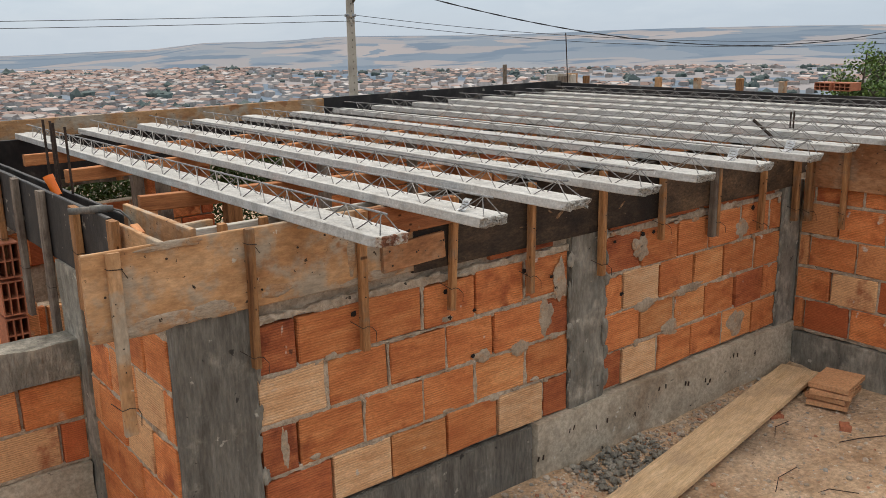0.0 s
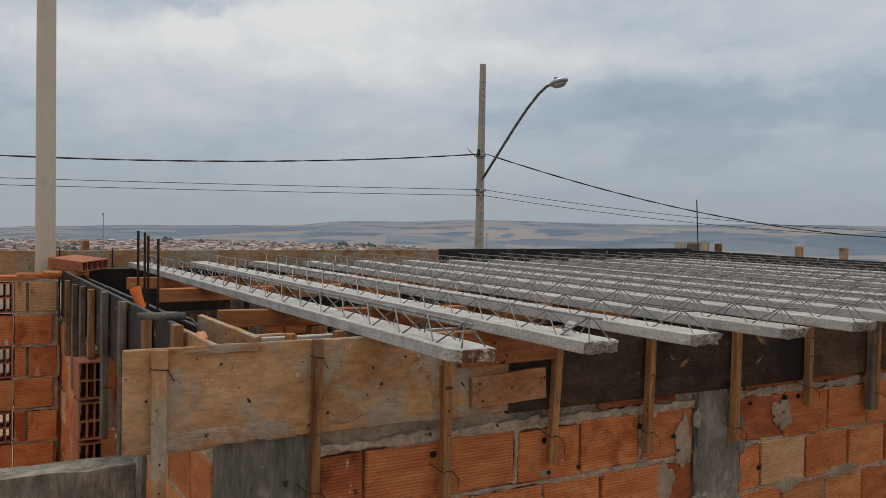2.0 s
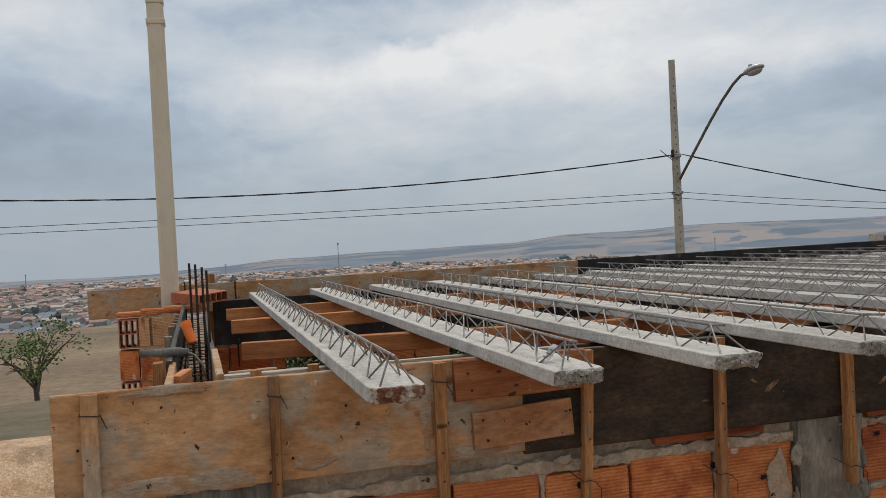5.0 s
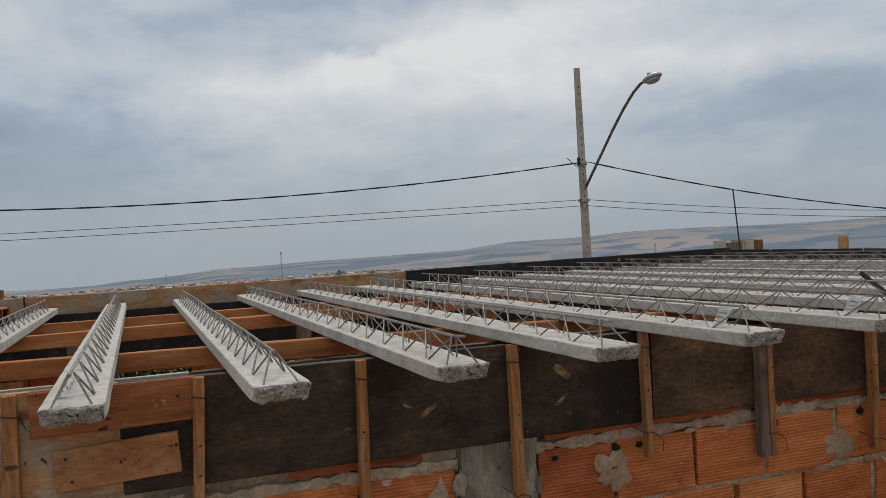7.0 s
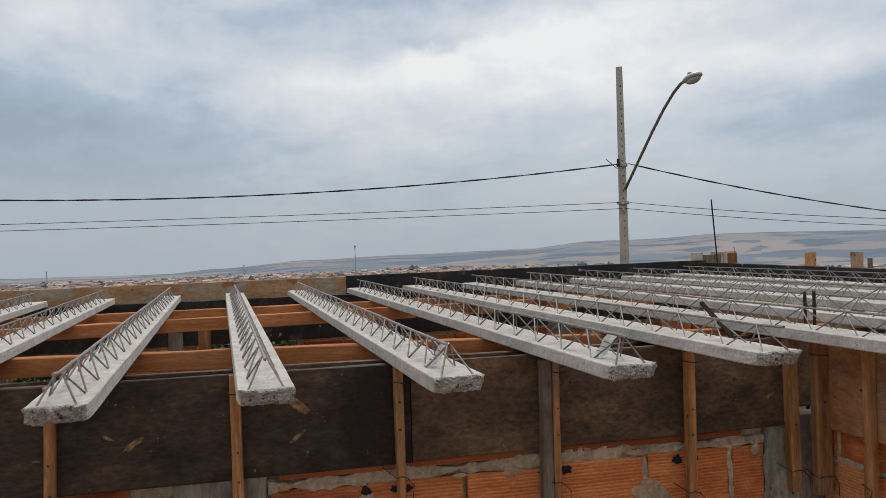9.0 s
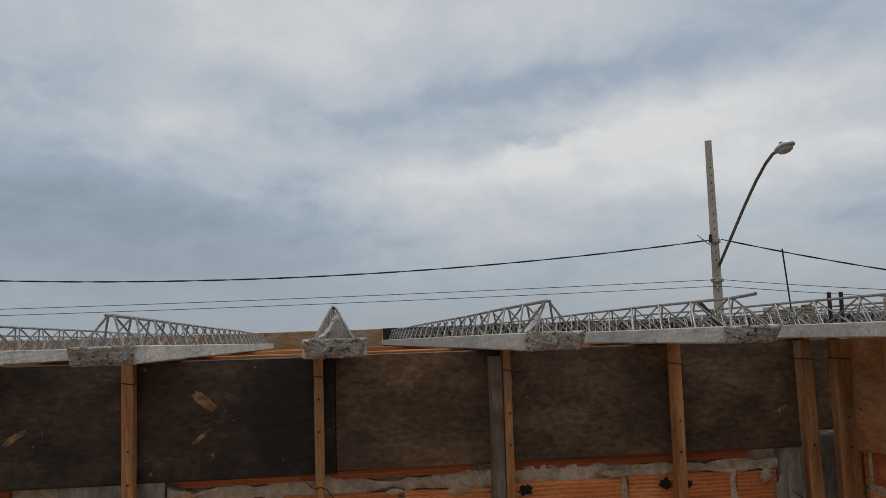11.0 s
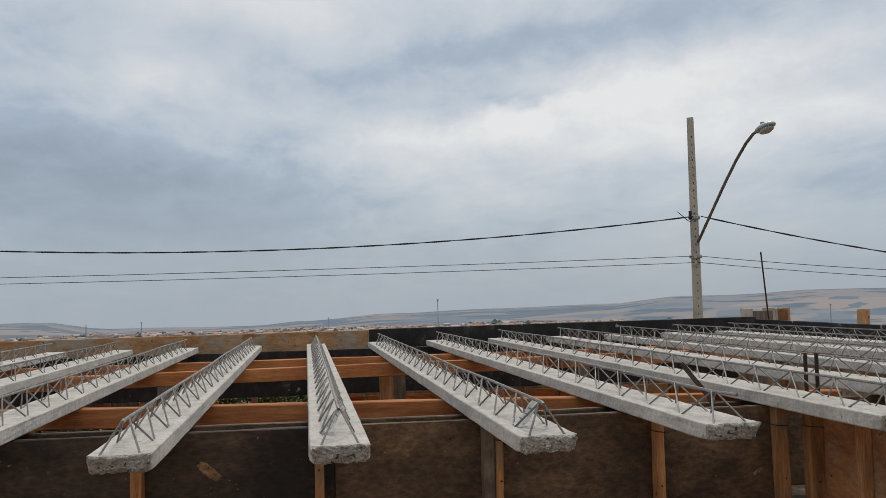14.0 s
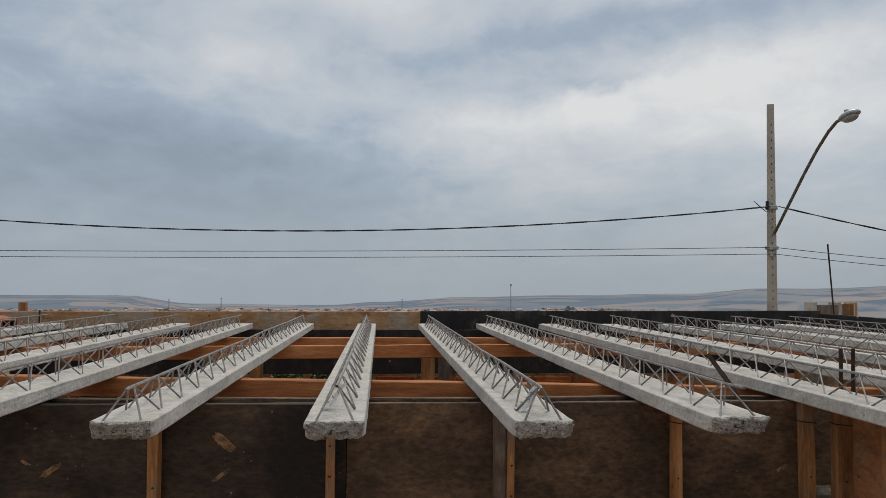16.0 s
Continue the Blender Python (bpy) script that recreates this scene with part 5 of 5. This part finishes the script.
def joist(x_near, x_far, y0, y1, seed, tag=0, tail=0.06):
    """A flat precast flange with a welded steel lattice; chipped ends."""
    rr = random.Random(seed)
    length = y1 - y0
    turn = -math.degrees(math.atan2(x_far - x_near, length))
    t = thing("lattice_joist", "pale precast concrete lattice joist with chipped end, laid across the walls" if not tag else "pale precast concrete lattice joist with a white tag on its lattice",
              "joist", "lattice joists", at=pose(x_near, y0, JOIST_Z, 0, 0, turn))
    hw, th = 0.064, 0.036
    corner = [(-hw + 0.003, 0.0), (hw - 0.003, 0.0), (hw, 0.003), (hw - 0.002, th - 0.002), (hw - 0.004, th), (-hw + 0.004, th), (-hw + 0.002, th - 0.002), (-hw, 0.003)]
    prof = []
    for (xa, za), (xb, zb) in zip(corner, corner[1:] + corner[:1]):
        n = max(1, round(math.hypot(xb - xa, zb - za) / 0.0065))
        prof += [(xa + (xb - xa) * k / n, za + (zb - za) * k / n) for k in range(n)]
    m = len(prof)

    def rough(x, s, z, a):
        n = noise.noise_vector(Vector((x * 42 + seed * 3.3, s * 30, z * 55))) + 0.75 * noise.noise_vector(Vector((x * 125 + seed, s * 90, z * 135)))
        return Vector((x + n.x * a, s + n.y * a, z + n.z * a * 0.8))

    def skin(name, stops, material, label=""):
        """stops: distance along, scale of the section about its middle, roughness, and how far the lower edge is knocked off."""
        bm = bmesh.new()
        rings = []
        for s, k, a, chip in stops:
            ring = []
            for x, z in prof:
                low = max(0.0, 1 - z / th)
                q = rough(x * k * (1 - 0.13 * chip * low), s + 0.012 * chip * low, th * 0.55 + (z - th * 0.55) * k, a)
                ring.append(bm.verts.new(q))
            rings.append(ring)
        for q, s in zip(rings, rings[1:]):
            for k in range(m):
                bm.faces.new((q[k], q[(k + 1) % m], s[(k + 1) % m], s[k]))
        return bm, rings

    stops = [(0.012, 1.0, 0.0030, 1.0), (0.024, 1.0, 0.0022, 0.6), (0.05, 1.0, 0.0014, 0.2)] + [(length * k / 46, 1.0, 0.0010, 0.0) for k in range(1, 46)] + [(length - 0.02, 1.0, 0.0015, 0), (length, 0.97, 0.004, 0)]
    bm, rings = skin("flange", stops, M_JOIST)
    bm.faces.new(rings[-1])
    bmesh.ops.recalc_face_normals(bm, faces=bm.faces)
    part("flange", bm, M_JOIST, t)
    bm, rings = skin("broken_end", [(0.0125, 1.0, 0.0030, 1.0), (0.005, 0.995, 0.0046, 1.0), (0.000, 0.96, 0.0058, 0.9), (-0.002, 0.86, 0.0066, 0.7), (-0.002, 0.72, 0.007, 0.5), (-0.002, 0.55, 0.007, 0.3), (-0.002, 0.36, 0.007, 0.1), (-0.002, 0.14, 0.005, 0)], M_RUBBLE)
    bm.faces.new(rings[-1])
    bmesh.ops.recalc_face_normals(bm, faces=bm.faces)
    part("broken_end", bm, M_END_RED if seed == 200 else M_RUBBLE, t, "rough rust-stained concrete end" if seed == 200 else "rough broken concrete end")
    # lattice
    zt, step, s0 = th + 0.062, 0.20, rr.uniform(0.06, 0.13)
    bm = tube(bmesh.new(), [(0, s0 - tail, zt + rr.uniform(-0.004, 0.006))] + [(rr.uniform(-0.002, 0.002), s0 + (length - s0 - 0.1) * k / 8, zt + rr.uniform(-0.002, 0.002)) for k in range(0, 9)], 0.0037, 6)
    part("top_chord", bm, M_STEEL, t)
    for sgn in (-1, 1):
        pts, y = [], s0
        while y < length - 0.12:
            pts += [(sgn * 0.040, y - step / 2, th - 0.006), (sgn * 0.005, y, zt - 0.001)]
            y += step
        if pts[0][1] < 0.02:
            pts[0] = (sgn * 0.040, 0.02, th - 0.004)
        part("lattice_diagonal", tube(bmesh.new(), pts, 0.0025, 5), M_STEEL, t)
    if tag:
        bm = bmesh.new()
        w, h = (0.016, 0.052) if tag == 1 else (0.022, 0.07)
        n = 5
        rows = [[bm.verts.new((w * (2 * i / 2 - 1), 0.006 * math.sin(k * 1.1) + 0.03 * k / n, h * k / n)) for i in range(3)] for k in range(n + 1)]
        for k in range(n):
            for i in range(2):
                bm.faces.new((rows[k][i], rows[k][i + 1], rows[k + 1][i + 1], rows[k + 1][i]))
        bmesh.ops.solidify(bm, geom=bm.faces[:], thickness=0.0012)
        lab = part("paper_tag", bm, M_TAG, t, "crumpled white paper tag", at=pose(-0.036, s0 + 0.085, th + 0.003, -24, 4, -82))
        for k in range(3):
            part("print_line", boxed(-w * 0.6, w * 0.6, -0.0006, 0.0, 0, 0.003), M_PIPE_G, lab, at=pose(0, -0.001 + 0.006 * (k + 1), h * (0.25 + 0.2 * k), -22, 0, 0))
    return t


LEFTS = (1.555, 1.975, 2.391, 2.807, 3.231, 3.664, 4.097, 4.530, 4.955, 5.39, 5.83, 6.27, 6.70)
SKEW = (-0.011, -0.010, 0, 0.010, 0.010, 0.008, 0, -0.02, 0, 0, 0, 0, 0)
ENDS = (2.240, 2.230, 2.228, 2.226, 2.255, 2.238, 2.228, 2.266, 2.26, 0.7, 0.7, 0.7, 0.7)
for i, (x, sk, ye) in enumerate(zip(LEFTS, SKEW, ENDS)):
    joist(x + 0.065, x + 0.065 + sk, ye, 6.58, 200 + i, tag={1: 1, 5: 2, 6: 2}.get(i, 0), tail=(0.03, 0.05, 0.05, 0.07, 0.04, -0.01, 0.02, 0.11, 0.12, 0.05, 0.05, 0.05, 0.05)[i])

# timber bearers under the joists, on props
for i, (y, x1, slant) in enumerate(((3.46, 5.4, 0.16), (4.92, END_X - 0.1, -0.09), (5.60, END_X - 0.1, 0.0))):
    x = 1.36
    k = 0
    while x < x1 - 0.2:
        l = min(2.9, x1 - x)
        board_thing("timber_bearer", "orange-brown sawn timber bearer under the joists", "bearer", l, 0.066, 0.05, M_PURLIN, pose(x, y - slant * (x - 3.04), JOIST_Z - 0.0355, 0, 0, -math.degrees(math.atan(slant))), 300 + 10 * i + k, "bearers")
        x += l + 0.01
        k += 1
    for j in range(5):
        px = 1.75 + j * 1.1 + 0.13 * i
        ob = mesh_ob("prop", lumber(JOIST_Z - 0.07 - FLOOR_Z, 0.06, 0.07, 340 + i * 8 + j, 0.003, 6), M_STUD_GREY if (i + j) % 3 else M_STUD)
        ob.matrix_basis = pose(px, y - slant * (px - 3.04), FLOOR_Z) @ UPRIGHT
        tagged(ob, "rough wooden prop under a timber bearer", "prop", "props under the bearers")

# a bent dark steel strip leaning between two joists
tagged(mesh_ob("steel_strip", tube(bmesh.new(), [(4.86, 2.83, 1.42), (4.835, 2.88, 1.51), (4.80, 2.98, 1.60)], 0.009, 4), M_REBAR), "dark bent steel strip stuck between two joists", "steel strip")

# ---- front yard: plank, tiles, rubble ----
plank = board_thing("plank", "long pale pine plank lying on the dry soil", "plank", 3.2, 0.235, 0.028, M_PLANK, pose(4.985, 2.655, 0.055) @ pose(0, 0, 0, 0, 0, 189.5) @ pose(0, 0, 0, 90, 0, 0), 400)
for k in range(4):
    hollow_tile("slab_tile", "flat ribbed clay slab tile in a small stack", 0.30, 0.22, 0.027, (6, 1), pose(4.80 + 0.012 * (k % 2), 2.36 - 0.008 * k, 0.012 + 0.0345 * k, 0.8 * (-1) ** k, 0, 14 + 5 * (-1) ** k), "stacked slab tiles")


def scatter(name, label, n, area, rmin, rmax, material, seed, base=0.0):
    rr = random.Random(seed)
    bm = bmesh.new()
    for i in range(n):
        x, y = rr.uniform(area[0], area[1]), rr.uniform(area[2], area[3])
        r = rmin * (rmax / rmin) ** (rr.random() ** 2.2)
        stone(bm, (x, y, terrain(x, y) + base + r * 0.25), r, seed + i * 0.37)
    tagged(mesh_ob(name, bm, material), label, "rubble", kind="stuff")


scatter("loose_gravel", "small stones, block chips and mortar crumbs on the soil", 2600, (1.6, 5.0, 0.9, 2.72), 0.003, 0.018, M_STONE, 7)
scatter("wall_foot_rubble", "grey mortar rubble along the foot of the wall", 950, (2.4, 4.95, 2.58, 2.77), 0.004, 0.020, M_STONE, 9)
scatter("mortar_heap", "heap of broken grey mortar lumps by the wall", 420, (3.0, 3.55, 2.50, 2.76), 0.006, 0.024, M_COLUMN, 11, 0.01)
for i, (x, y, r, dx, dy) in enumerate(((4.3, 2.05, 0.004, 0.25, -0.12), (4.1, 2.3, 0.003, 0.22, 0.05), (4.55, 1.85, 0.004, 0.12, -0.3), (3.6, 2.0, 0.003, 0.3, 0.06), (3.9, 1.75, 0.003, -0.2, 0.14))):
    z = terrain(x, y) + 0.006
    tagged(mesh_ob("scrap_wire", tube(bmesh.new(), [(x, y, z), (x + dx * 0.4, y + dy * 0.6 + 0.02, z + 0.008), (x + dx, y + dy, z)], r * 0.8, 5), M_REBAR), "bent rusty offcut of wire on the soil", "wire", "wire scraps")
for i, (x, y, rz) in enumerate(((4.5, 2.12, 30), (3.35, 2.45, 70), (4.35, 2.45, -20))):
    ob = mesh_ob("brick_shard", rough_block(-0.05, 0.05, -0.03, 0.03, 0, 0.025, 0.02, 0.008, 60 + i, 20), M_BRICK_IN)
    ob.matrix_basis = pose(x, y, terrain(x, y), 0, 0, rz)
    tagged(ob, "broken shard of orange block on the soil", "shard", "block shards")

# ---- street: poles, lamp, cables ----
post = thing("cream_post", "tall smooth cream post behind the wall corner", "post", at=pose(1.025, 6.60, -0.73))
bm = bmesh.new()
hs = [0, 2.2, 3.4, 4.24]
rings = []
for z in hs:
    w = 0.064 - 0.0022 * z
    c = w * 0.35
    rings.append([bm.verts.new((x, y, z)) for x, y in ((-w, -w + c), (-w + c, -w), (w - c, -w), (w, -w + c), (w, w - c), (w - c, w), (-w + c, w), (-w, w - c))])
for q, s in zip(rings, rings[1:]):
    for k in range(8):
        bm.faces.new((q[k], q[(k + 1) % 8], s[(k + 1) % 8], s[k]))
bm.faces.new(rings[-1])
part("shaft", bm, M_POST, post)
part("cap", boxed(-0.058, 0.058, -0.058, 0.058, 4.24, 4.275, bevel=0.008), M_POST, post)
part("collar", boxed(-0.062, 0.062, -0.062, 0.062, 4.10, 4.14, bevel=0.006), M_POST, post)

PX, PY, PT = 12.70, 19.42, 5.93
pole = thing("utility_pole", "square grey concrete utility pole with step holes", "utility pole", at=pose(PX, PY, 0, 0, 0, -28))
bm = bmesh.new()
rings = []
for z, w in ((-4.5, 0.15), (PT, 0.075)):
    rings.append([bm.verts.new((x * w, y * w * 0.8, z)) for x, y in ((-1, -1), (1, -1), (1, 1), (-1, 1))])
for k in range(4):
    bm.faces.new((rings[0][k], rings[0][(k + 1) % 4], rings[1][(k + 1) % 4], rings[1][k]))
bm.faces.new(rings[1])
part("shaft", bm, M_POLE, pole)
# step holes as dark chips on the pole face, their shade given by colour
for i in range(38):
    z = -1.2 + i * 0.18
    w = 0.15 - 0.075 * (z + 4.5) / (PT + 4.5)
    part("step_hole", boxed(-0.009, 0.009, -0.004, 0.004, -0.018, 0.018), M_HOLE_SHADE, pole, at=pose(0.02, -w * 0.8 - 0.002, z))
part("bracket", boxed(-0.13, 0.13, -0.13, 0.13, 3.53, 3.61, bevel=0.01), M_LAMP, pole)
part("bracket", boxed(-0.14, 0.14, -0.14, 0.14, 2.62, 2.69, bevel=0.01), M_LAMP, pole)
part("insulator", tube(bmesh.new(), [(-0.08, -0.14, 3.53), (-0.08, -0.14, 3.71)], 0.035, 8), M_CABLE, pole)
for z in (2.515, 2.665):
    part("insulator", tube(bmesh.new(), [(0.0, -0.12, z - 0.05), (0.0, -0.12, z + 0.05)], 0.04, 8), M_POLE, pole)
for k in range(4):
    part("loose_strand", tube(bmesh.new(), [(-0.1, -0.12, 3.47), (-0.22 - 0.05 * k, -0.15, 3.57 + 0.05 * k)], 0.008, 4), M_CABLE, pole)
lamp = thing("street_lamp", "curved steel street-lamp arm with a grey cobra head", "street lamp", at=pose(PX, PY, 0, 0, 0, -86))
arm = [(0.13, 0, 2.98), (0.70, 0, 3.54), (1.38, 0, 4.20), (1.85, 0, 4.62), (2.25, 0, 4.92), (2.52, 0, 5.06), (2.75, 0, 5.11)]
part("arm", tube(bmesh.new(), arm, 0.033, 8), M_PIPE_G, lamp, smooth=True)
bm = bmesh.new()
blob(bm, (0, 0, 0), 0.30, 0.14, 0.10, 3, 3, 0.06, 1.0)
for v in bm.verts:
    if v.co.z < 0:
        v.co.z *= 0.5
part("lamp_head", bm, M_LAMP, lamp, "grey cast lamp head", at=pose(2.95, 0, 5.10, 0, -8, 0), smooth=True)
bm = bmesh.new()
blob(bm, (0, 0, 0), 0.21, 0.11, 0.07, 4, 3, 0.04, 1.0)
part("lens", bm, M_LAMP, lamp, "pale domed lens", at=pose(2.98, 0, 5.055, 0, -8, 0), smooth=True)
part("photocell", tube(bmesh.new(), [(2.85, 0, 5.16), (2.85, 0, 5.24)], 0.045, 8), M_LAMP, lamp)


def cable(a, b, sag, r, label, strands=1):
    a, b = Vector(a), Vector(b)
    bm = bmesh.new()
    n = 60
    for s in range(strands):
        pts = []
        for i in range(n * (4 if strands > 1 else 1) + 1):
            u = i / (n * (4 if strands > 1 else 1))
            p = a.lerp(b, u) - Vector((0, 0, 4 * sag * u * (1 - u)))
            if strands > 1:
                ph = u * (b - a).length * 4.0 + s * 2 * math.pi / strands
                p += Vector((0, math.cos(ph) * r * 0.8, math.sin(ph) * r * 0.8))
            pts.append(p)
        tube(bm, pts, r, 5, cap=False)
    tagged(mesh_ob("overhead_cable", bm, M_CABLE), label, "cable", "overhead cables")


cable((PX - 0.1, PY - 0.15, 3.585), (PX - 22.0, PY + 2.0, 3.60), 0.60, 0.011, "thick twisted black overhead cable", 2)
cable((PX + 0.1, PY - 0.15, 3.585), (PX + 30.0, PY - 4.0, 3.0), 1.72, 0.011, "thick twisted black overhead cable", 2)
for z in (2.665, 2.515):
    cable((PX, PY - 0.12, z), (PX - 27.0, PY + 5.0, z), 0.10, 0.0075, "thin dark overhead wire across the street")
    cable((PX, PY - 0.12, z), (PX + 24.0, PY - 12.0, z), 0.90, 0.007, "thin dark overhead wire across the street")

# ---- trees ----


def tree(name, label, x, y, z, height, spread, leaf, n, seed, bare=0.3, leaf_size=0.07):
    rr = random.Random(seed)
    t = thing(name, label, "tree", at=pose(x, y, z))
    bm = bmesh.new()
    tube(bm, [(0, 0, -0.3), (0.03, 0.02, height * 0.25), (-0.03, 0.03, height * 0.5)], [height * 0.035, height * 0.028, height * 0.02], 8)
    tips = []
    for i in range(13):
        a = 2 * math.pi * i / 13 + rr.uniform(-0.3, 0.3)
        s, h = spread * rr.uniform(0.45, 1.0), height * rr.uniform(0.55, 1.0)
        p0 = Vector((0, 0.02, height * rr.uniform(0.25, 0.5)))
        p2 = Vector((math.cos(a) * s, math.sin(a) * s, h))
        p1 = (p0 + p2) / 2 + Vector((rr.uniform(-0.1, 0.1), rr.uniform(-0.1, 0.1), 0.12)) * spread
        tube(bm, [p0, p1, p2], [height * 0.014, height * 0.009, height * 0.003], 5)
        tips.append(p2)
        for k in range(4):
            q = p1.lerp(p2, rr.uniform(0.1, 0.9))
            e = q + Vector((rr.uniform(-1, 1), rr.uniform(-1, 1), rr.uniform(-0.2, 0.8))) * spread * 0.3
            tube(bm, [q, (q + e) / 2 + Vector((0, 0, 0.03)), e], [height * 0.005, height * 0.004, height * 0.002], 4)
            tips.append(e)
    part("trunk", bm, M_BARK, t)
    bm = bmesh.new()
    live = [p for p in tips if rr.random() > bare]
    for i in range(n):
        c = rr.choice(live) + Vector((rr.gauss(0, 1), rr.gauss(0, 1), rr.gauss(0, 0.8))) * spread * 0.13
        d = Vector((rr.uniform(-1, 1), rr.uniform(-1, 1), rr.uniform(-0.6, 0.6))).normalized()
        s = d.cross(Vector((rr.uniform(-1, 1), rr.uniform(-1, 1), rr.uniform(-1, 1)))).normalized()
        l, w = leaf_size * rr.uniform(0.6, 1.3), leaf_size * 0.32
        bm.faces.new([bm.verts.new(p) for p in (c, c + d * l * 0.5 + s * w, c + d * l, c + d * l * 0.5 - s * w)])
    part("crown", bm, leaf, t)
    return t


tree("leafy_tree", "small leafy green tree beyond the end wall", 15.45, 7.40, -1.1, 3.05, 0.70, M_LEAF, 4600, 3, 0.1, 0.065)
tree("leafy_tree", "dusty dull green tree beyond the end wall", 17.0, 7.45, -1.3, 2.9, 0.95, M_LEAF_DULL, 6800, 4, 0.05, 0.07)
tree("half_bare_tree", "half-bare small tree on the dry slope", -4.4, 33.0, -4.1, 3.6, 1.7, M_LEAF, 1000, 5, 0.7, 0.13)
bm = bmesh.new()
rr = random.Random(31)
for i in range(26000):
    x, y = rr.choice((rr.uniform(1.6, 2.75), rr.uniform(2.95, 4.1))), rr.uniform(7.05, 8.0)
    top = (1.25 if x < 2.8 else 1.35) + 0.2 * noise.noise(Vector((x * 1.6, y * 1.6, 5)))
    c = Vector((x, y, terrain(x, y) + top * rr.random() ** 0.5))
    d = Vector((rr.uniform(-1, 1), rr.uniform(-1, 1), rr.uniform(-0.3, 1))).normalized()
    s = d.cross(Vector((rr.uniform(-1, 1), rr.uniform(-1, 1), rr.uniform(-1, 1)))).normalized()
    l, w = rr.uniform(0.03, 0.075), rr.uniform(0.005, 0.012)
    bm.faces.new([bm.verts.new(q) for q in (c, c + d * l * 0.5 + s * w, c + d * l, c + d * l * 0.5 - s * w)])
tagged(mesh_ob("weeds", bm, M_WEED), "tall green weeds growing behind the far wall", "grass", kind="stuff")

# ---- the far town ----


def build_town():
    rr = random.Random(5)
    verts, faces, mats = [], [], []
    for i in range(12500):
        az = radians(rr.uniform(-42, 78))
        r = math.sqrt(rr.uniform(430 ** 2, (1500 if math.degrees(az) < 26 else 2250) ** 2))
        x, y = 3 + r * math.sin(az), 3 + r * math.cos(az)
        dens = noise.noise(Vector((x / 260, y / 260, 9))) + 0.35
        if math.degrees(az) > 24:
            dens -= 0.16 + 0.008 * (math.degrees(az) - 24)
        if rr.random() > 0.55 + dens:
            continue
        z = terrain(x, y) - 1
        w, d, h, rf = rr.uniform(7, 15), rr.uniform(6, 11), rr.uniform(3.5, 6.5), rr.uniform(0.8, 2.2)
        a = rr.choice((0.3, 0.3 + math.pi / 2)) + rr.gauss(0, 0.08)
        ca, sa = math.cos(a), math.sin(a)
        b = len(verts)
        for px, py, pz in ((-w, -d, 0), (w, -d, 0), (w, d, 0), (-w, d, 0), (-w, -d, h), (w, -d, h), (w, d, h), (-w, d, h), (-w, 0, h + rf), (w, 0, h + rf)):
            px, py = px / 2, py / 2
            verts.append((x + px * ca - py * sa, y + px * sa + py * ca, z + pz))
        for f in ((0, 1, 5, 4), (1, 2, 6, 5), (2, 3, 7, 6), (3, 0, 4, 7)):
            faces.append([b + k for k in f]); mats.append(0)
        b2 = len(verts)
        verts.extend(verts[b + 4:b + 10])
        for f in ((0, 1, 5, 4), (2, 3, 4, 5), (1, 2, 5), (3, 0, 4)):
            faces.append([b2 + k for k in f]); mats.append(1)
    me = bpy.data.meshes.new("far_town")
    me.from_pydata(verts, [], faces)
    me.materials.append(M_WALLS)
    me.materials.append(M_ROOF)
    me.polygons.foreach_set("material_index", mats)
    tagged(new("far_town", me), "low houses with clay roofs across the valley, in haze-greyed colours", "houses", kind="stuff")
    bm = bmesh.new()
    for i in range(1000):
        az = radians(rr.uniform(-42, 78))
        r = math.sqrt(rr.uniform(500 ** 2, (1500 if math.degrees(az) < 26 else 2300) ** 2))
        x, y = 3 + r * math.sin(az), 3 + r * math.cos(az)
        s = rr.uniform(2.5, 6.0) * (1.5 if rr.random() < 0.05 else 1)
        for k in range(3):
            blob(bm, (x + rr.uniform(-1, 1) * s, y + rr.uniform(-1, 1) * s, terrain(x, y) + s * 0.25), s * rr.uniform(0.6, 1.2), s, s * rr.uniform(0.7, 1.2), i * 3 + k, 1, 0.7, 1.7)
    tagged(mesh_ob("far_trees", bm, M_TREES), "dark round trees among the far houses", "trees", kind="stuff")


# house walls, their base colour greyed for the valley haze
M_WALLS = surf("hazed_wall", [(0.31, 0.285, 0.27), (0.41, 0.385, 0.37)], 0.3, bump=0.0, fine=0.0, vary=0.3, per_island=True)
build_town()
for i, (az, r, e) in enumerate(((8.82, 900, -0.02), (1.6, 1450, -1.05), (-10.1, 1450, -1.0), (-13.3, 1400, -1.06), (33.3, 1200, -0.88))):
    x, y = 3 + r * math.sin(radians(az)), 3 + r * math.cos(radians(az))
    h = (r * math.tan(radians(e)) + 1.85 - terrain(x, y)) / 1.5
    t = thing("radio_mast", "slender far-off lattice radio mast", "mast", "far masts", at=pose(x, y, terrain(x, y)))
    part("mast_shaft", tube(bmesh.new(), [(0, 0, 0), (0, 0, h * 1.5)], [r * 0.0007, r * 0.0004], 6), M_LAMP, t)
    part("antenna_ring", tube(bmesh.new(), [(0, 0, h * 1.45), (0, 0, h * 1.5)], r * 0.0011, 8), M_LAMP, t)
